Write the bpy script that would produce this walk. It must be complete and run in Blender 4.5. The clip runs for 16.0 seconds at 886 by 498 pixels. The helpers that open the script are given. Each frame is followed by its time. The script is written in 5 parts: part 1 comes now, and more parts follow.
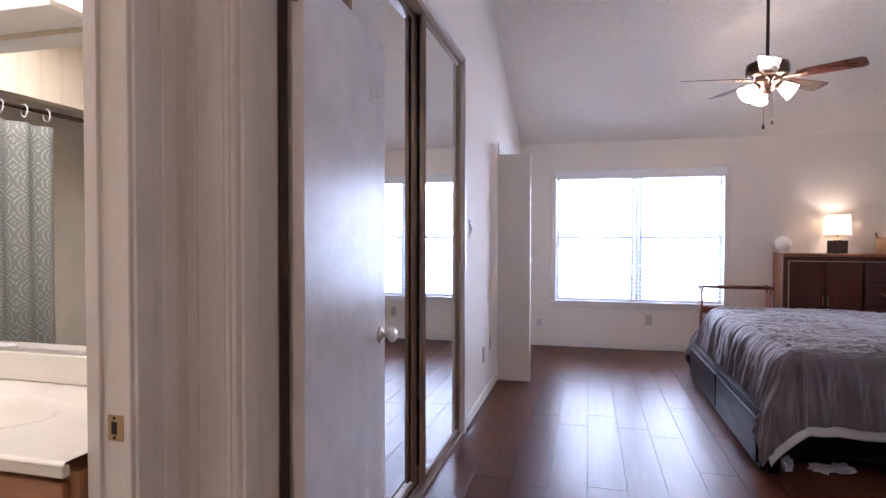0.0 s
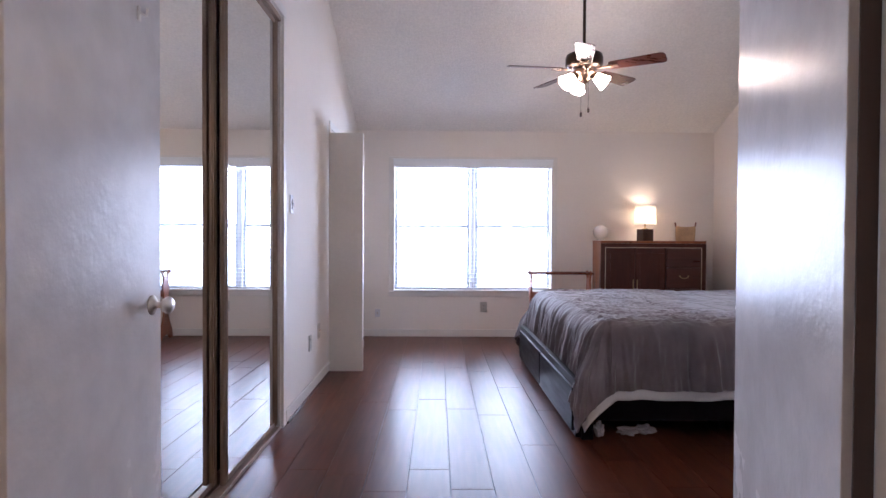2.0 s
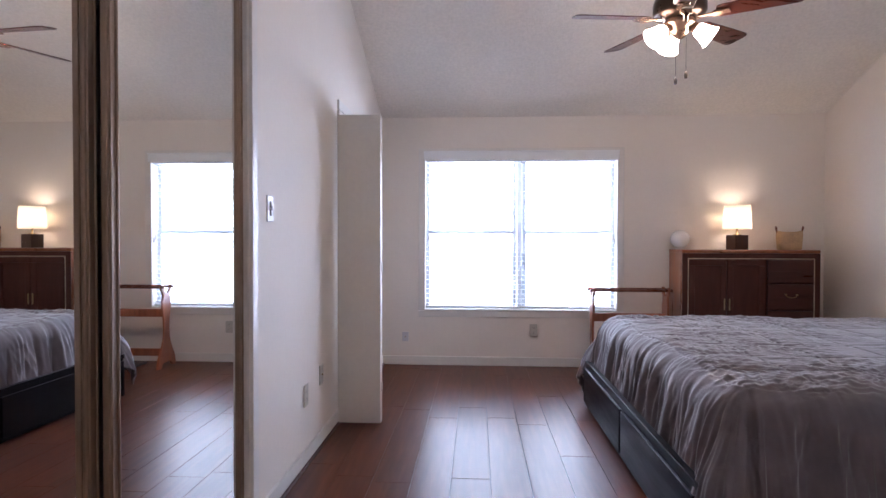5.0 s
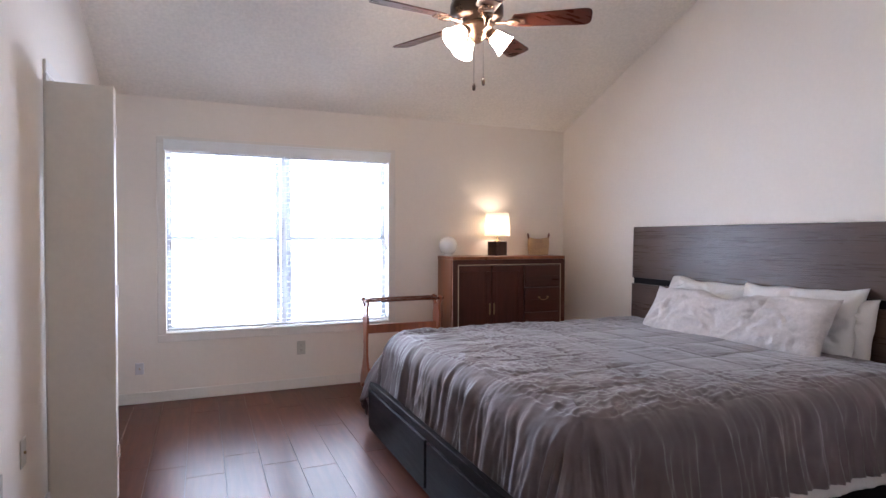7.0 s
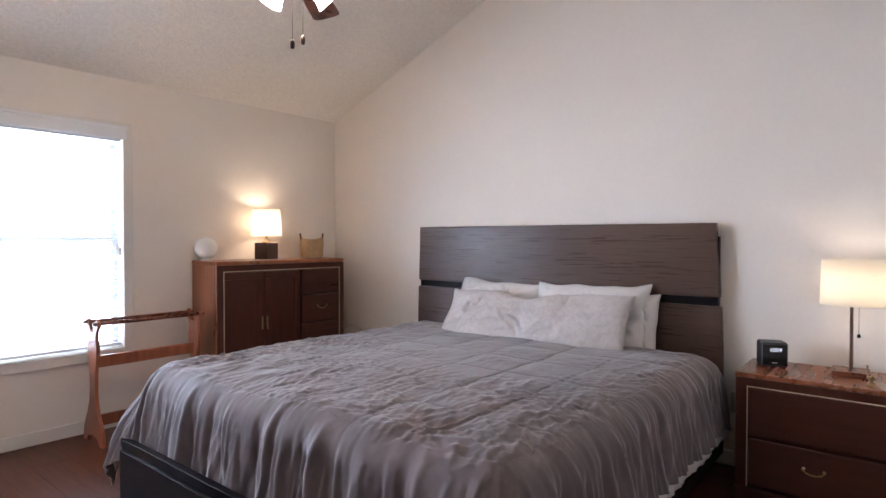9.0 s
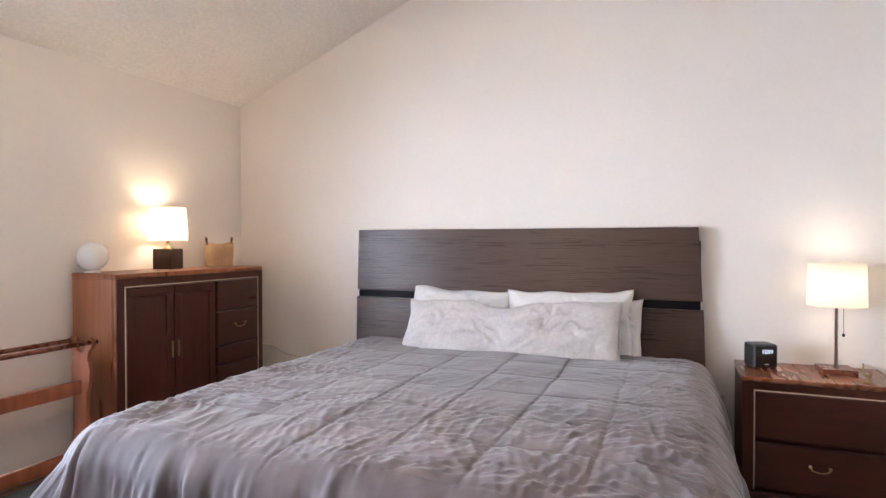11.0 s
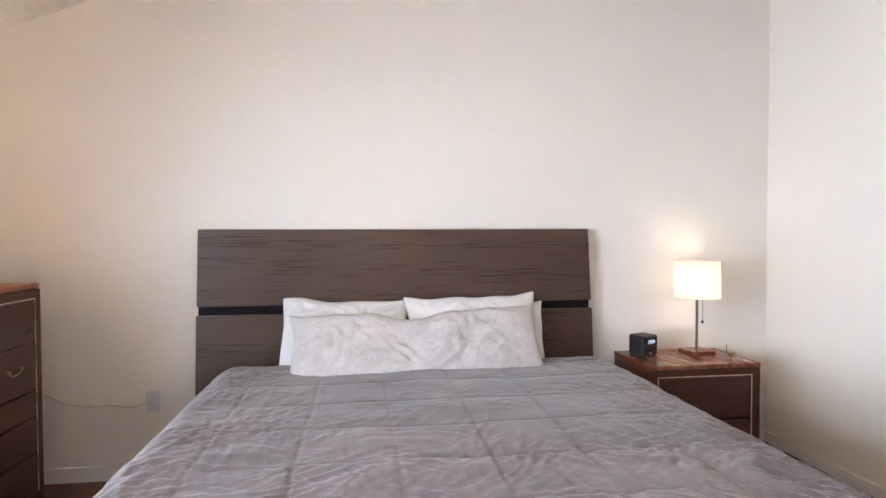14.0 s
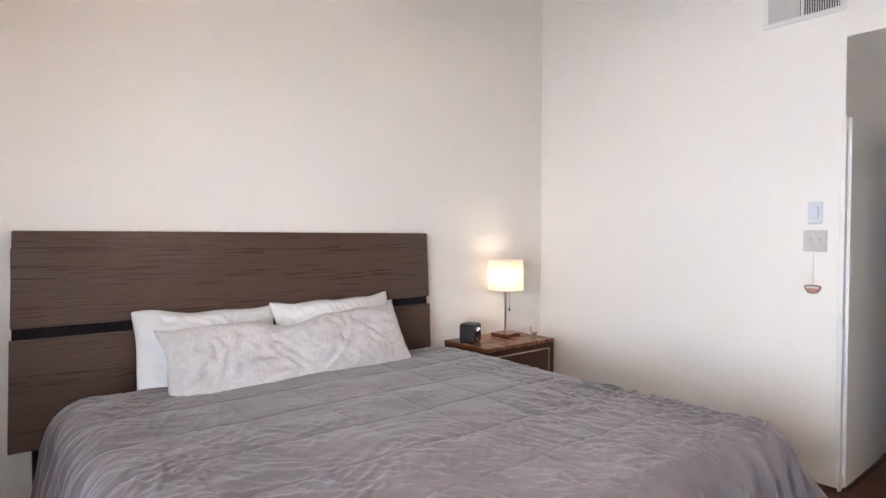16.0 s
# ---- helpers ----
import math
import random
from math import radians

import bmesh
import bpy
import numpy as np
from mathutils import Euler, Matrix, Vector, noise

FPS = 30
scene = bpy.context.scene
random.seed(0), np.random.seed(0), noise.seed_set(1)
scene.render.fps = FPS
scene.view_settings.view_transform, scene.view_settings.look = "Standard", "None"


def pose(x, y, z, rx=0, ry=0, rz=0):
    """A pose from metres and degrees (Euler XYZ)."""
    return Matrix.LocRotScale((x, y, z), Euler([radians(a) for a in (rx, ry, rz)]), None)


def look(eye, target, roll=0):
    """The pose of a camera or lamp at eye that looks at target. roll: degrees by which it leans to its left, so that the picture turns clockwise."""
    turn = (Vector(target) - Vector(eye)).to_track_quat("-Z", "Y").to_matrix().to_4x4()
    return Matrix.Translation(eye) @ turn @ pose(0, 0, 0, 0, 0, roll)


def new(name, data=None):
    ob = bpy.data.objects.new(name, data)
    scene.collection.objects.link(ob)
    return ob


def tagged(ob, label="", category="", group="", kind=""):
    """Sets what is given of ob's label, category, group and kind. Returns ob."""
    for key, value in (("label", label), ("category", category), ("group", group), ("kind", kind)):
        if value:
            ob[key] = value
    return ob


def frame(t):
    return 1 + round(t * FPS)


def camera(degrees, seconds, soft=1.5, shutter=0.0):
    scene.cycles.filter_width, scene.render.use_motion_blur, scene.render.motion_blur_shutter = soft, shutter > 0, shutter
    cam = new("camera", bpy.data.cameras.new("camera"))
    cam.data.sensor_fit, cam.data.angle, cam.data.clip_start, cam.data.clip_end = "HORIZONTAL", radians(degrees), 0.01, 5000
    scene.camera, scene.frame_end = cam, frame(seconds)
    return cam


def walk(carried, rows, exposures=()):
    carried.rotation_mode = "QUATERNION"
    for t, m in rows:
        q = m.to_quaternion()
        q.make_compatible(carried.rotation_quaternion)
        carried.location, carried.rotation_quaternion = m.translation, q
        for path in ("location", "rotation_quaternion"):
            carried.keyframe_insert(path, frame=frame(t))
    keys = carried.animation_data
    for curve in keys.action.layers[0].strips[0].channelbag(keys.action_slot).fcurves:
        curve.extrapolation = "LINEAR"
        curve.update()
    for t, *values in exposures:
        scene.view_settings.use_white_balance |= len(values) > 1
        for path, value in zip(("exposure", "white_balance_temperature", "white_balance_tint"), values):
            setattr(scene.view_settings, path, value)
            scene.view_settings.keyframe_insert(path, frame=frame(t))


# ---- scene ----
cam = camera(75.5, 16.0)
PATH = [
    (0, (0.452, 0.054, 1.284), (-0.039, 1.993, 1.24), 0.1),
    (0.5, (0.583, -0.053, 1.259), (0.247, 1.919, 1.223), 0.2),
    (1, (0.604, -0.091, 1.231), (0.434, 1.901, 1.193), 0.3),
    (1.5, (0.616, 0.053, 1.147), (0.574, 2.053, 1.11), 0.3),
    (2, (0.592, 0.285, 1.121), (0.61, 2.284, 1.088), 0.3),
    (2.5, (0.65, 0.608, 1.155), (0.685, 2.607, 1.119), 0.2),
    (3, (0.578, 0.831, 1.152), (0.628, 2.83, 1.122), 0.1),
    (3.5, (0.623, 0.991, 1.166), (0.682, 2.99, 1.138), 0.1),
    (4, (0.684, 1.182, 1.2), (0.659, 3.181, 1.164), 0.1),
    (4.2, (0.69, 1.225, 1.2), (0.559, 3.221, 1.169), 0.1),
    (6.3, (0.359, 1.673, 1.229), (0.476, 3.669, 1.193), 0.2),
    (6.5, (0.454, 1.697, 1.246), (0.738, 3.677, 1.211), 0.2),
    (7, (0.35, 1.928, 1.289), (1.126, 3.771, 1.248), 0.1),
    (7.5, (0.347, 2.166, 1.273), (1.391, 3.872, 1.239), 0.1),
    (8, (0.328, 2.344, 1.279), (1.522, 3.948, 1.242), 0.1),
    (8.5, (0.253, 2.479, 1.283), (1.658, 3.902, 1.246), 0.0),
    (9, (0.234, 2.696, 1.285), (1.786, 3.957, 1.249), 0.1),
    (9.2, (0.224, 2.789, 1.294), (1.811, 4.006, 1.256), 0.1),
    (11.3, (0.145, 3.733, 1.308), (2.036, 4.385, 1.263), -0.2),
    (11.5, (0.138, 3.793, 1.328), (2.055, 4.362, 1.27), -0.3),
    (12, (0.172, 3.98, 1.343), (2.125, 4.409, 1.286), -0.3),
    (12.5, (0.119, 4.239, 1.344), (2.096, 4.537, 1.288), -0.2),
    (13, (0.152, 4.444, 1.339), (2.15, 4.505, 1.279), -0.0),
    (13.5, (0.3, 4.673, 1.355), (2.295, 4.534, 1.292), 0.0),
    (14, (0.442, 4.873, 1.355), (2.422, 4.592, 1.3), -0.1),
    (14.5, (0.49, 5.082, 1.33), (2.424, 4.573, 1.283), -0.0),
    (15, (0.447, 5.307, 1.373), (2.315, 4.593, 1.324), 0.0),
    (15.5, (0.593, 5.621, 1.363), (2.349, 4.664, 1.312), 0.1),
    (16, (0.668, 5.873, 1.363), (2.217, 4.609, 1.316), 0.2),
]
EXPOSURES = [(0.0, 0.04, 5750, 27), (0.7, 0.22, 5750, 28), (1.5, 0.14, 5750, 27), (2.5, -0.02, 5750, 27), (4.0, 0.0, 5800, 26), (6.5, -0.22, 6000, 23), (7.0, 0.06, 6050, 22), (7.5, -0.24, 6080, 23), (8.0, -0.54, 6100, 22), (8.5, -0.24, 6150, 22), (9.0, 0.15, 6200, 20), (11.3, 0.66, 6250, 17), (13.0, 0.72, 6250, 15), (16.0, 0.46, 6450, 16)]
walk(cam, [(t, look(eye, target, roll)) for t, eye, target, roll in PATH], EXPOSURES)

# ---------------------------------------------------------------- light
world = bpy.data.worlds.new("sky")
scene.world = world
world.use_nodes = True
wn = world.node_tree.nodes
sky = wn.new("ShaderNodeTexSky")
sky.sky_type = "NISHITA"
sky.sun_disc = False
sky.sun_elevation, sky.sun_rotation = radians(48), radians(150)
world.node_tree.links.new(sky.outputs[0], wn["Background"].inputs[0])
wn["Background"].inputs[1].default_value = 0.12

sun = new("sun", bpy.data.lights.new("sun", "SUN"))
sun.data.energy, sun.data.angle, sun.data.color = 2.5, radians(0.6), (1.0, 0.95, 0.88)
sun.matrix_world = look((-4, -6, 12), (1, 1, 0))

# the sky's light in the window opening
win_light = new("window_daylight", bpy.data.lights.new("window_daylight", "AREA"))
win_light.data.shape, win_light.data.size, win_light.data.size_y = "RECTANGLE", 1.86, 1.55
win_light.data.energy, win_light.data.color = 132.0, (0.70, 0.85, 1.0)
win_light.matrix_world = look((0.99, 7.05, 1.27), (0.99, 0.0, 1.27))


def bulb(name, at, watts, colour, radius=0.03):
    ob = new(name, bpy.data.lights.new(name, "POINT"))
    ob.data.energy, ob.data.color, ob.data.shadow_soft_size = watts, colour, radius
    ob.location = at
    return ob


WARM = (1.0, 0.82, 0.56)
bulb("dresser_lamp_bulb", (2.933, 6.735, 1.435), 4.8, WARM, 0.06)
bulb("bedside_lamp_bulb", (3.59, 2.90, 1.10), 1.7, (1.0, 0.85, 0.60), 0.07)
bath_light = new("bath_ceiling_light", bpy.data.lights.new("bath_ceiling_light", "AREA"))
bath_light.data.shape, bath_light.data.size, bath_light.data.size_y = "RECTANGLE", 1.0, 1.0
bath_light.data.energy, bath_light.data.color = 32.0, (1.0, 0.93, 0.80)
# added fill behind the camera: brightens the hall casings, no lamp is seen there
bulb("hall_fill_bulb", (0.65, -0.75, 2.27), 16.0, (1.0, 0.80, 0.55), 0.10)
bath_light.matrix_world = look((-1.75, 1.3, 2.36), (-1.75, 1.31, 0))


# ---------------------------------------------------------------- materials
def mat(name, base, rough=0.5, metal=0.0, var=(3.0, 0.12), grain=(60.0, 0.05), bump=(120.0, 0.0), stretch=(1, 1, 1), spec=0.5, rand=0.0, coat=0.0, sheen=0.0):
    """A surface: base colour, two scales of variation, roughness and fine relief, in metres."""
    m = bpy.data.materials.new(name)
    m.use_nodes = True
    n, l = m.node_tree.nodes, m.node_tree.links
    b = n["Principled BSDF"]
    b.inputs["Roughness"].default_value, b.inputs["Metallic"].default_value = rough, metal
    b.inputs["Specular IOR Level"].default_value = spec
    b.inputs["Coat Weight"].default_value = coat
    b.inputs["Coat Roughness"].default_value = 0.12
    b.inputs["Sheen Weight"].default_value = sheen
    co = n.new("ShaderNodeTexCoord")
    mp = n.new("ShaderNodeMapping")
    mp.inputs["Scale"].default_value = stretch
    l.new(co.outputs["Object"], mp.inputs["Vector"])
    value = None
    for scale, amount in (var, grain):
        t = n.new("ShaderNodeTexNoise")
        t.inputs["Scale"].default_value, t.inputs["Detail"].default_value = scale, 6.0
        l.new(mp.outputs[0], t.inputs["Vector"])
        r = n.new("ShaderNodeMapRange")
        r.inputs["From Min"].default_value, r.inputs["From Max"].default_value = 0.3, 0.7
        r.inputs["To Min"].default_value, r.inputs["To Max"].default_value = 1 - amount, 1 + amount
        l.new(t.outputs["Fac"], r.inputs["Value"])
        if value is None:
            value = r.outputs[0]
        else:
            k = n.new("ShaderNodeMath")
            k.operation = "MULTIPLY"
            l.new(value, k.inputs[0]), l.new(r.outputs[0], k.inputs[1])
            value = k.outputs[0]
    if rand:
        oi = n.new("ShaderNodeObjectInfo")
        r = n.new("ShaderNodeMapRange")
        r.inputs["To Min"].default_value, r.inputs["To Max"].default_value = 1 - rand, 1 + rand
        l.new(oi.outputs["Random"], r.inputs["Value"])
        k = n.new("ShaderNodeMath")
        k.operation = "MULTIPLY"
        l.new(value, k.inputs[0]), l.new(r.outputs[0], k.inputs[1])
        value = k.outputs[0]
    mix = n.new("ShaderNodeVectorMath")
    mix.operation = "SCALE"
    mix.inputs[0].default_value = base
    l.new(value, mix.inputs["Scale"])
    l.new(mix.outputs[0], b.inputs["Base Color"])
    rr = n.new("ShaderNodeMath")
    rr.operation = "MULTIPLY"
    rr.inputs[1].default_value = rough
    l.new(value, rr.inputs[0])
    l.new(rr.outputs[0], b.inputs["Roughness"])
    if bump[1]:
        t = n.new("ShaderNodeTexNoise")
        t.inputs["Scale"].default_value, t.inputs["Detail"].default_value = bump[0], 5.0
        l.new(mp.outputs[0], t.inputs["Vector"])
        u = n.new("ShaderNodeBump")
        u.inputs["Strength"].default_value, u.inputs["Distance"].default_value = bump[1], 0.01
        l.new(t.outputs["Fac"], u.inputs["Height"])
        l.new(u.outputs[0], b.inputs["Normal"])
    return m


def glow(name, colour, strength):
    m = bpy.data.materials.new(name)
    m.use_nodes = True
    b = m.node_tree.nodes["Principled BSDF"]
    b.inputs["Base Color"].default_value = (*colour, 1)
    b.inputs["Emission Color"].default_value, b.inputs["Emission Strength"].default_value = (*colour, 1), strength
    return m


def cloth_shade(name, colour, weight=0.6):
    """Lampshade cloth that lets light through."""
    m = bpy.data.materials.new(name)
    m.use_nodes = True
    n, l = m.node_tree.nodes, m.node_tree.links
    d, t, x = n["Principled BSDF"], n.new("ShaderNodeBsdfTranslucent"), n.new("ShaderNodeMixShader")
    d.inputs["Base Color"].default_value, d.inputs["Roughness"].default_value = (*colour, 1), 0.9
    t.inputs["Color"].default_value = (*colour, 1)
    co, w = n.new("ShaderNodeTexCoord"), n.new("ShaderNodeTexNoise")
    w.inputs["Scale"].default_value = 260.0
    u = n.new("ShaderNodeBump")
    u.inputs["Strength"].default_value = 0.15
    l.new(co.outputs["Object"], w.inputs["Vector"]), l.new(w.outputs["Fac"], u.inputs["Height"]), l.new(u.outputs[0], d.inputs["Normal"])
    x.inputs[0].default_value = weight
    l.new(d.outputs[0], x.inputs[1]), l.new(t.outputs[0], x.inputs[2])
    l.new(x.outputs[0], n["Material Output"].inputs[0])
    return m


def glass(name):
    m = bpy.data.materials.new(name)
    m.use_nodes = True
    b = m.node_tree.nodes["Principled BSDF"]
    b.inputs["Base Color"].default_value, b.inputs["Roughness"].default_value = (1, 1, 1, 1), 0.0
    b.inputs["Transmission Weight"].default_value, b.inputs["IOR"].default_value = 1.0, 1.45
    return m


def floor_wood():
    """Hand-scraped, glossy red-brown laminate, its grain along y."""
    m = bpy.data.materials.new("laminate_planks")
    m.use_nodes = True
    n, l = m.node_tree.nodes, m.node_tree.links
    b = n["Principled BSDF"]
    co, oi = n.new("ShaderNodeTexCoord"), n.new("ShaderNodeObjectInfo")
    mv = n.new("ShaderNodeVectorMath")
    mv.operation = "MULTIPLY_ADD"
    mv.inputs[1].default_value = (7.0, 5.0, 3.0)
    l.new(oi.outputs["Random"], mv.inputs[0]), l.new(co.outputs["Object"], mv.inputs[2])
    ma = n.new("ShaderNodeMapping")
    ma.inputs["Scale"].default_value = (26.0, 2.2, 1.0)
    l.new(mv.outputs[0], ma.inputs["Vector"])
    grain = n.new("ShaderNodeTexNoise")
    grain.inputs["Scale"].default_value, grain.inputs["Detail"].default_value, grain.inputs["Distortion"].default_value = 1.3, 3.0, 0.3
    l.new(ma.outputs[0], grain.inputs["Vector"])
    ramp = n.new("ShaderNodeValToRGB")
    ramp.color_ramp.elements[0].position, ramp.color_ramp.elements[0].color = 0.25, (0.070, 0.020, 0.010, 1)
    ramp.color_ramp.elements[1].position, ramp.color_ramp.elements[1].color = 0.75, (0.125, 0.038, 0.018, 1)
    e = ramp.color_ramp.elements.new(0.5)
    e.color = (0.095, 0.027, 0.013, 1)
    l.new(grain.outputs["Fac"], ramp.inputs[0])
    r = n.new("ShaderNodeMapRange")
    r.inputs["To Min"].default_value, r.inputs["To Max"].default_value = 0.93, 1.07
    l.new(oi.outputs["Random"], r.inputs["Value"])
    sc = n.new("ShaderNodeVectorMath")
    sc.operation = "SCALE"
    l.new(ramp.outputs[0], sc.inputs[0]), l.new(r.outputs[0], sc.inputs["Scale"])
    l.new(sc.outputs[0], b.inputs["Base Color"])
    wave = n.new("ShaderNodeTexNoise")
    wave.inputs["Scale"].default_value, wave.inputs["Detail"].default_value = 1.0, 2.0
    mb = n.new("ShaderNodeMapping")
    mb.inputs["Scale"].default_value = (70.0, 1.6, 1.0)
    l.new(mv.outputs[0], mb.inputs["Vector"]), l.new(mb.outputs[0], wave.inputs["Vector"])
    u = n.new("ShaderNodeBump")
    u.inputs["Strength"].default_value, u.inputs["Distance"].default_value = 0.035, 0.0015
    l.new(wave.outputs["Fac"], u.inputs["Height"]), l.new(u.outputs[0], b.inputs["Normal"])
    b.inputs["Roughness"].default_value = 0.29
    b.inputs["Specular IOR Level"].default_value = 0.18
    return m


def plush():
    """Wrinkled velvet plush: fine creases as relief, nap that brightens in patches."""
    m = mat("grey_brown_plush", (0.150, 0.120, 0.126), 0.85, var=(3.2, 0.26), grain=(11, 0.16), sheen=0.45)
    n, l = m.node_tree.nodes, m.node_tree.links
    b = n["Principled BSDF"]
    b.inputs["Sheen Roughness"].default_value = 0.4
    co = n.new("ShaderNodeTexCoord")
    total = None
    for scale, turn, squash, amount in ((17.0, 0.9, 0.55, 0.35), (27.0, -0.6, 0.6, 0.25), (210.0, 0.0, 1.0, 0.07)):
        mp, t = n.new("ShaderNodeMapping"), n.new("ShaderNodeTexNoise")
        mp.inputs["Rotation"].default_value, mp.inputs["Scale"].default_value = (0, 0, turn), (1.0, squash, 0.6)
        t.inputs["Scale"].default_value, t.inputs["Detail"].default_value, t.inputs["Distortion"].default_value = scale, 3.0, 0.8
        a, k, c = n.new("ShaderNodeMath"), n.new("ShaderNodeMath"), n.new("ShaderNodeMath")
        a.operation, k.operation, c.operation = "SUBTRACT", "ABSOLUTE", "MULTIPLY"
        a.inputs[1].default_value, c.inputs[1].default_value = 0.5, -amount
        l.new(co.outputs["Object"], mp.inputs[0]), l.new(mp.outputs[0], t.inputs[0]), l.new(t.outputs["Fac"], a.inputs[0]), l.new(a.outputs[0], k.inputs[0]), l.new(k.outputs[0], c.inputs[0])
        if total is None:
            total = c.outputs[0]
        else:
            p = n.new("ShaderNodeMath")
            l.new(total, p.inputs[0]), l.new(c.outputs[0], p.inputs[1])
            total = p.outputs[0]
    w, r, g = n.new("ShaderNodeTexNoise"), n.new("ShaderNodeMapRange"), n.new("ShaderNodeMath")
    w.inputs["Scale"].default_value = 1.7
    r.inputs["From Min"].default_value, r.inputs["From Max"].default_value = 0.38, 0.62
    r.inputs["To Min"].default_value, r.inputs["To Max"].default_value = 0.3, 1.35
    g.operation = "MULTIPLY"
    l.new(co.outputs["Object"], w.inputs["Vector"]), l.new(w.outputs["Fac"], r.inputs["Value"]), l.new(r.outputs[0], g.inputs[0]), l.new(total, g.inputs[1])
    u = n.new("ShaderNodeBump")
    u.inputs["Strength"].default_value, u.inputs["Distance"].default_value = 0.18, 0.05
    l.new(g.outputs[0], u.inputs["Height"]), l.new(u.outputs[0], b.inputs["Normal"])
    return m


M_WALL = mat("painted_wall", (0.83, 0.762, 0.692), 0.75, var=(1.2, 0.02), grain=(40, 0.012), bump=(180, 0.10))
M_CEIL = mat("textured_ceiling", (0.84, 0.79, 0.725), 0.9, var=(2.0, 0.03), grain=(45, 0.06), bump=(70, 0.55))
M_TRIM = mat("white_trim_paint", (0.78, 0.74, 0.69), 0.42, var=(4, 0.03), grain=(60, 0.02), bump=(150, 0.05))
M_DOOR = mat("glossy_door_paint", (0.72, 0.68, 0.66), 0.25, var=(1.6, 0.10), grain=(9, 0.06), bump=(30, 0.16), spec=0.085)
M_BIFOLD = mat("white_bifold_paint", (0.76, 0.72, 0.66), 0.45, var=(2.2, 0.03), grain=(40, 0.02), bump=(60, 0.04))
M_FLOOR = floor_wood()
M_SUB = mat("floor_joint", (0.03, 0.012, 0.008), 0.8)
M_MIRROR = mat("mirror_silver", (0.86, 0.87, 0.86), 0.012, 1.0, var=(2, 0.0), grain=(9, 0.0))
M_BRONZE = mat("bronze_aluminium", (0.32, 0.225, 0.165), 0.42, 0.3, var=(4, 0.1), grain=(90, 0.05))
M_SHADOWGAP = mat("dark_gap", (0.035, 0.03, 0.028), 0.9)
# dark brown that stands for the shade in the door hinge gaps
M_GAP_SHADE = mat("hinge_gap_shade", (0.045, 0.030, 0.026), 0.8, var=(4, 0.1))
M_CHROME = mat("satin_nickel", (0.78, 0.76, 0.73), 0.30, 1.0, var=(6, 0.03), grain=(120, 0.03))
M_BRASS = mat("aged_brass", (0.42, 0.30, 0.16), 0.35, 1.0, var=(9, 0.15), grain=(140, 0.08))
M_ESPRESSO = mat("espresso_oak", (0.078, 0.042, 0.030), 0.30, var=(6.0, 0.12), grain=(120, 0.12), bump=(150, 0.35), stretch=(1, 0.03, 1), spec=0.5)
M_FRAME = mat("bed_frame_veneer", (0.009, 0.007, 0.009), 0.34, var=(2, 0.12), grain=(30, 0.15), bump=(60, 0.1), stretch=(1, 0.12, 1), spec=0.07)
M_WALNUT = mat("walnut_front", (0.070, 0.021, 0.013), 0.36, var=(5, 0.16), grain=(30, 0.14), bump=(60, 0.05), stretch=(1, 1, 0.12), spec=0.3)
M_WALNUT_H = mat("walnut_cross_grain", (0.072, 0.021, 0.013), 0.36, var=(5, 0.16), grain=(30, 0.14), bump=(60, 0.04), stretch=(0.15, 0.15, 1))
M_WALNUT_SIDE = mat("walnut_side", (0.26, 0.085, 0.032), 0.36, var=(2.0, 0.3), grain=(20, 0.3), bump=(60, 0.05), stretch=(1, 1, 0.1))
M_CHERRY = mat("red_stained_wood", (0.30, 0.095, 0.045), 0.4, var=(3, 0.25), grain=(26, 0.25), stretch=(1, 1, 0.15))
M_STRING = mat("pale_inlay", (0.62, 0.50, 0.36), 0.5)
M_LINEN = plush()
M_PILLOW = mat("off_white_plush", (0.56, 0.515, 0.50), 0.92, var=(9, 0.07), grain=(45, 0.07), bump=(60, 0.45), sheen=0.2)
M_SHEET = mat("white_cotton", (0.72, 0.695, 0.68), 0.9, var=(6, 0.03), grain=(160, 0.03), bump=(60, 0.15))
M_MATTRESS = mat("mattress_ticking", (0.70, 0.67, 0.62), 0.9, var=(6, 0.04), bump=(90, 0.2))
M_BLACK = mat("black_plastic", (0.018, 0.018, 0.020), 0.45, var=(9, 0.1), bump=(400, 0.1))
M_PLATE = mat("white_plastic_plate", (0.62, 0.60, 0.62), 0.35, var=(8, 0.02), grain=(50, 0.01))
M_GREYPLATE = mat("almond_plate", (0.52, 0.48, 0.42), 0.4, var=(8, 0.02), grain=(50, 0.01))
M_SLAT = mat("white_blind_slat", (0.84, 0.85, 0.86), 0.45, var=(4, 0.02), grain=(60, 0.01))
# sash colour greyed so the rails look backlit against the bright window
M_SASH_GREY = mat("backlit_sash_grey", (0.58, 0.61, 0.65), 0.45, 0.1, var=(4, 0.03), grain=(60, 0.02))
M_VINYL = mat("white_vinyl", (0.80, 0.81, 0.82), 0.4, var=(4, 0.02), grain=(60, 0.01))
M_GLASS = glass("window_glass")
M_FANWOOD = mat("cherry_blade", (0.085, 0.022, 0.013), 0.30, var=(4, 0.25), grain=(40, 0.25), stretch=(0.2, 1, 1))
M_FANMETAL = mat("oiled_bronze", (0.055, 0.032, 0.022), 0.32, 0.75, var=(8, 0.2), grain=(90, 0.1))
M_FANTRIM = mat("antique_copper", (0.30, 0.19, 0.13), 0.3, 0.85, var=(8, 0.2), grain=(90, 0.1))
M_FROST_LIT = glow("lit_frosted_glass", (1.0, 0.84, 0.62), 52.0)
M_FROST = cloth_shade("frosted_glass", (0.85, 0.80, 0.72), 0.35)
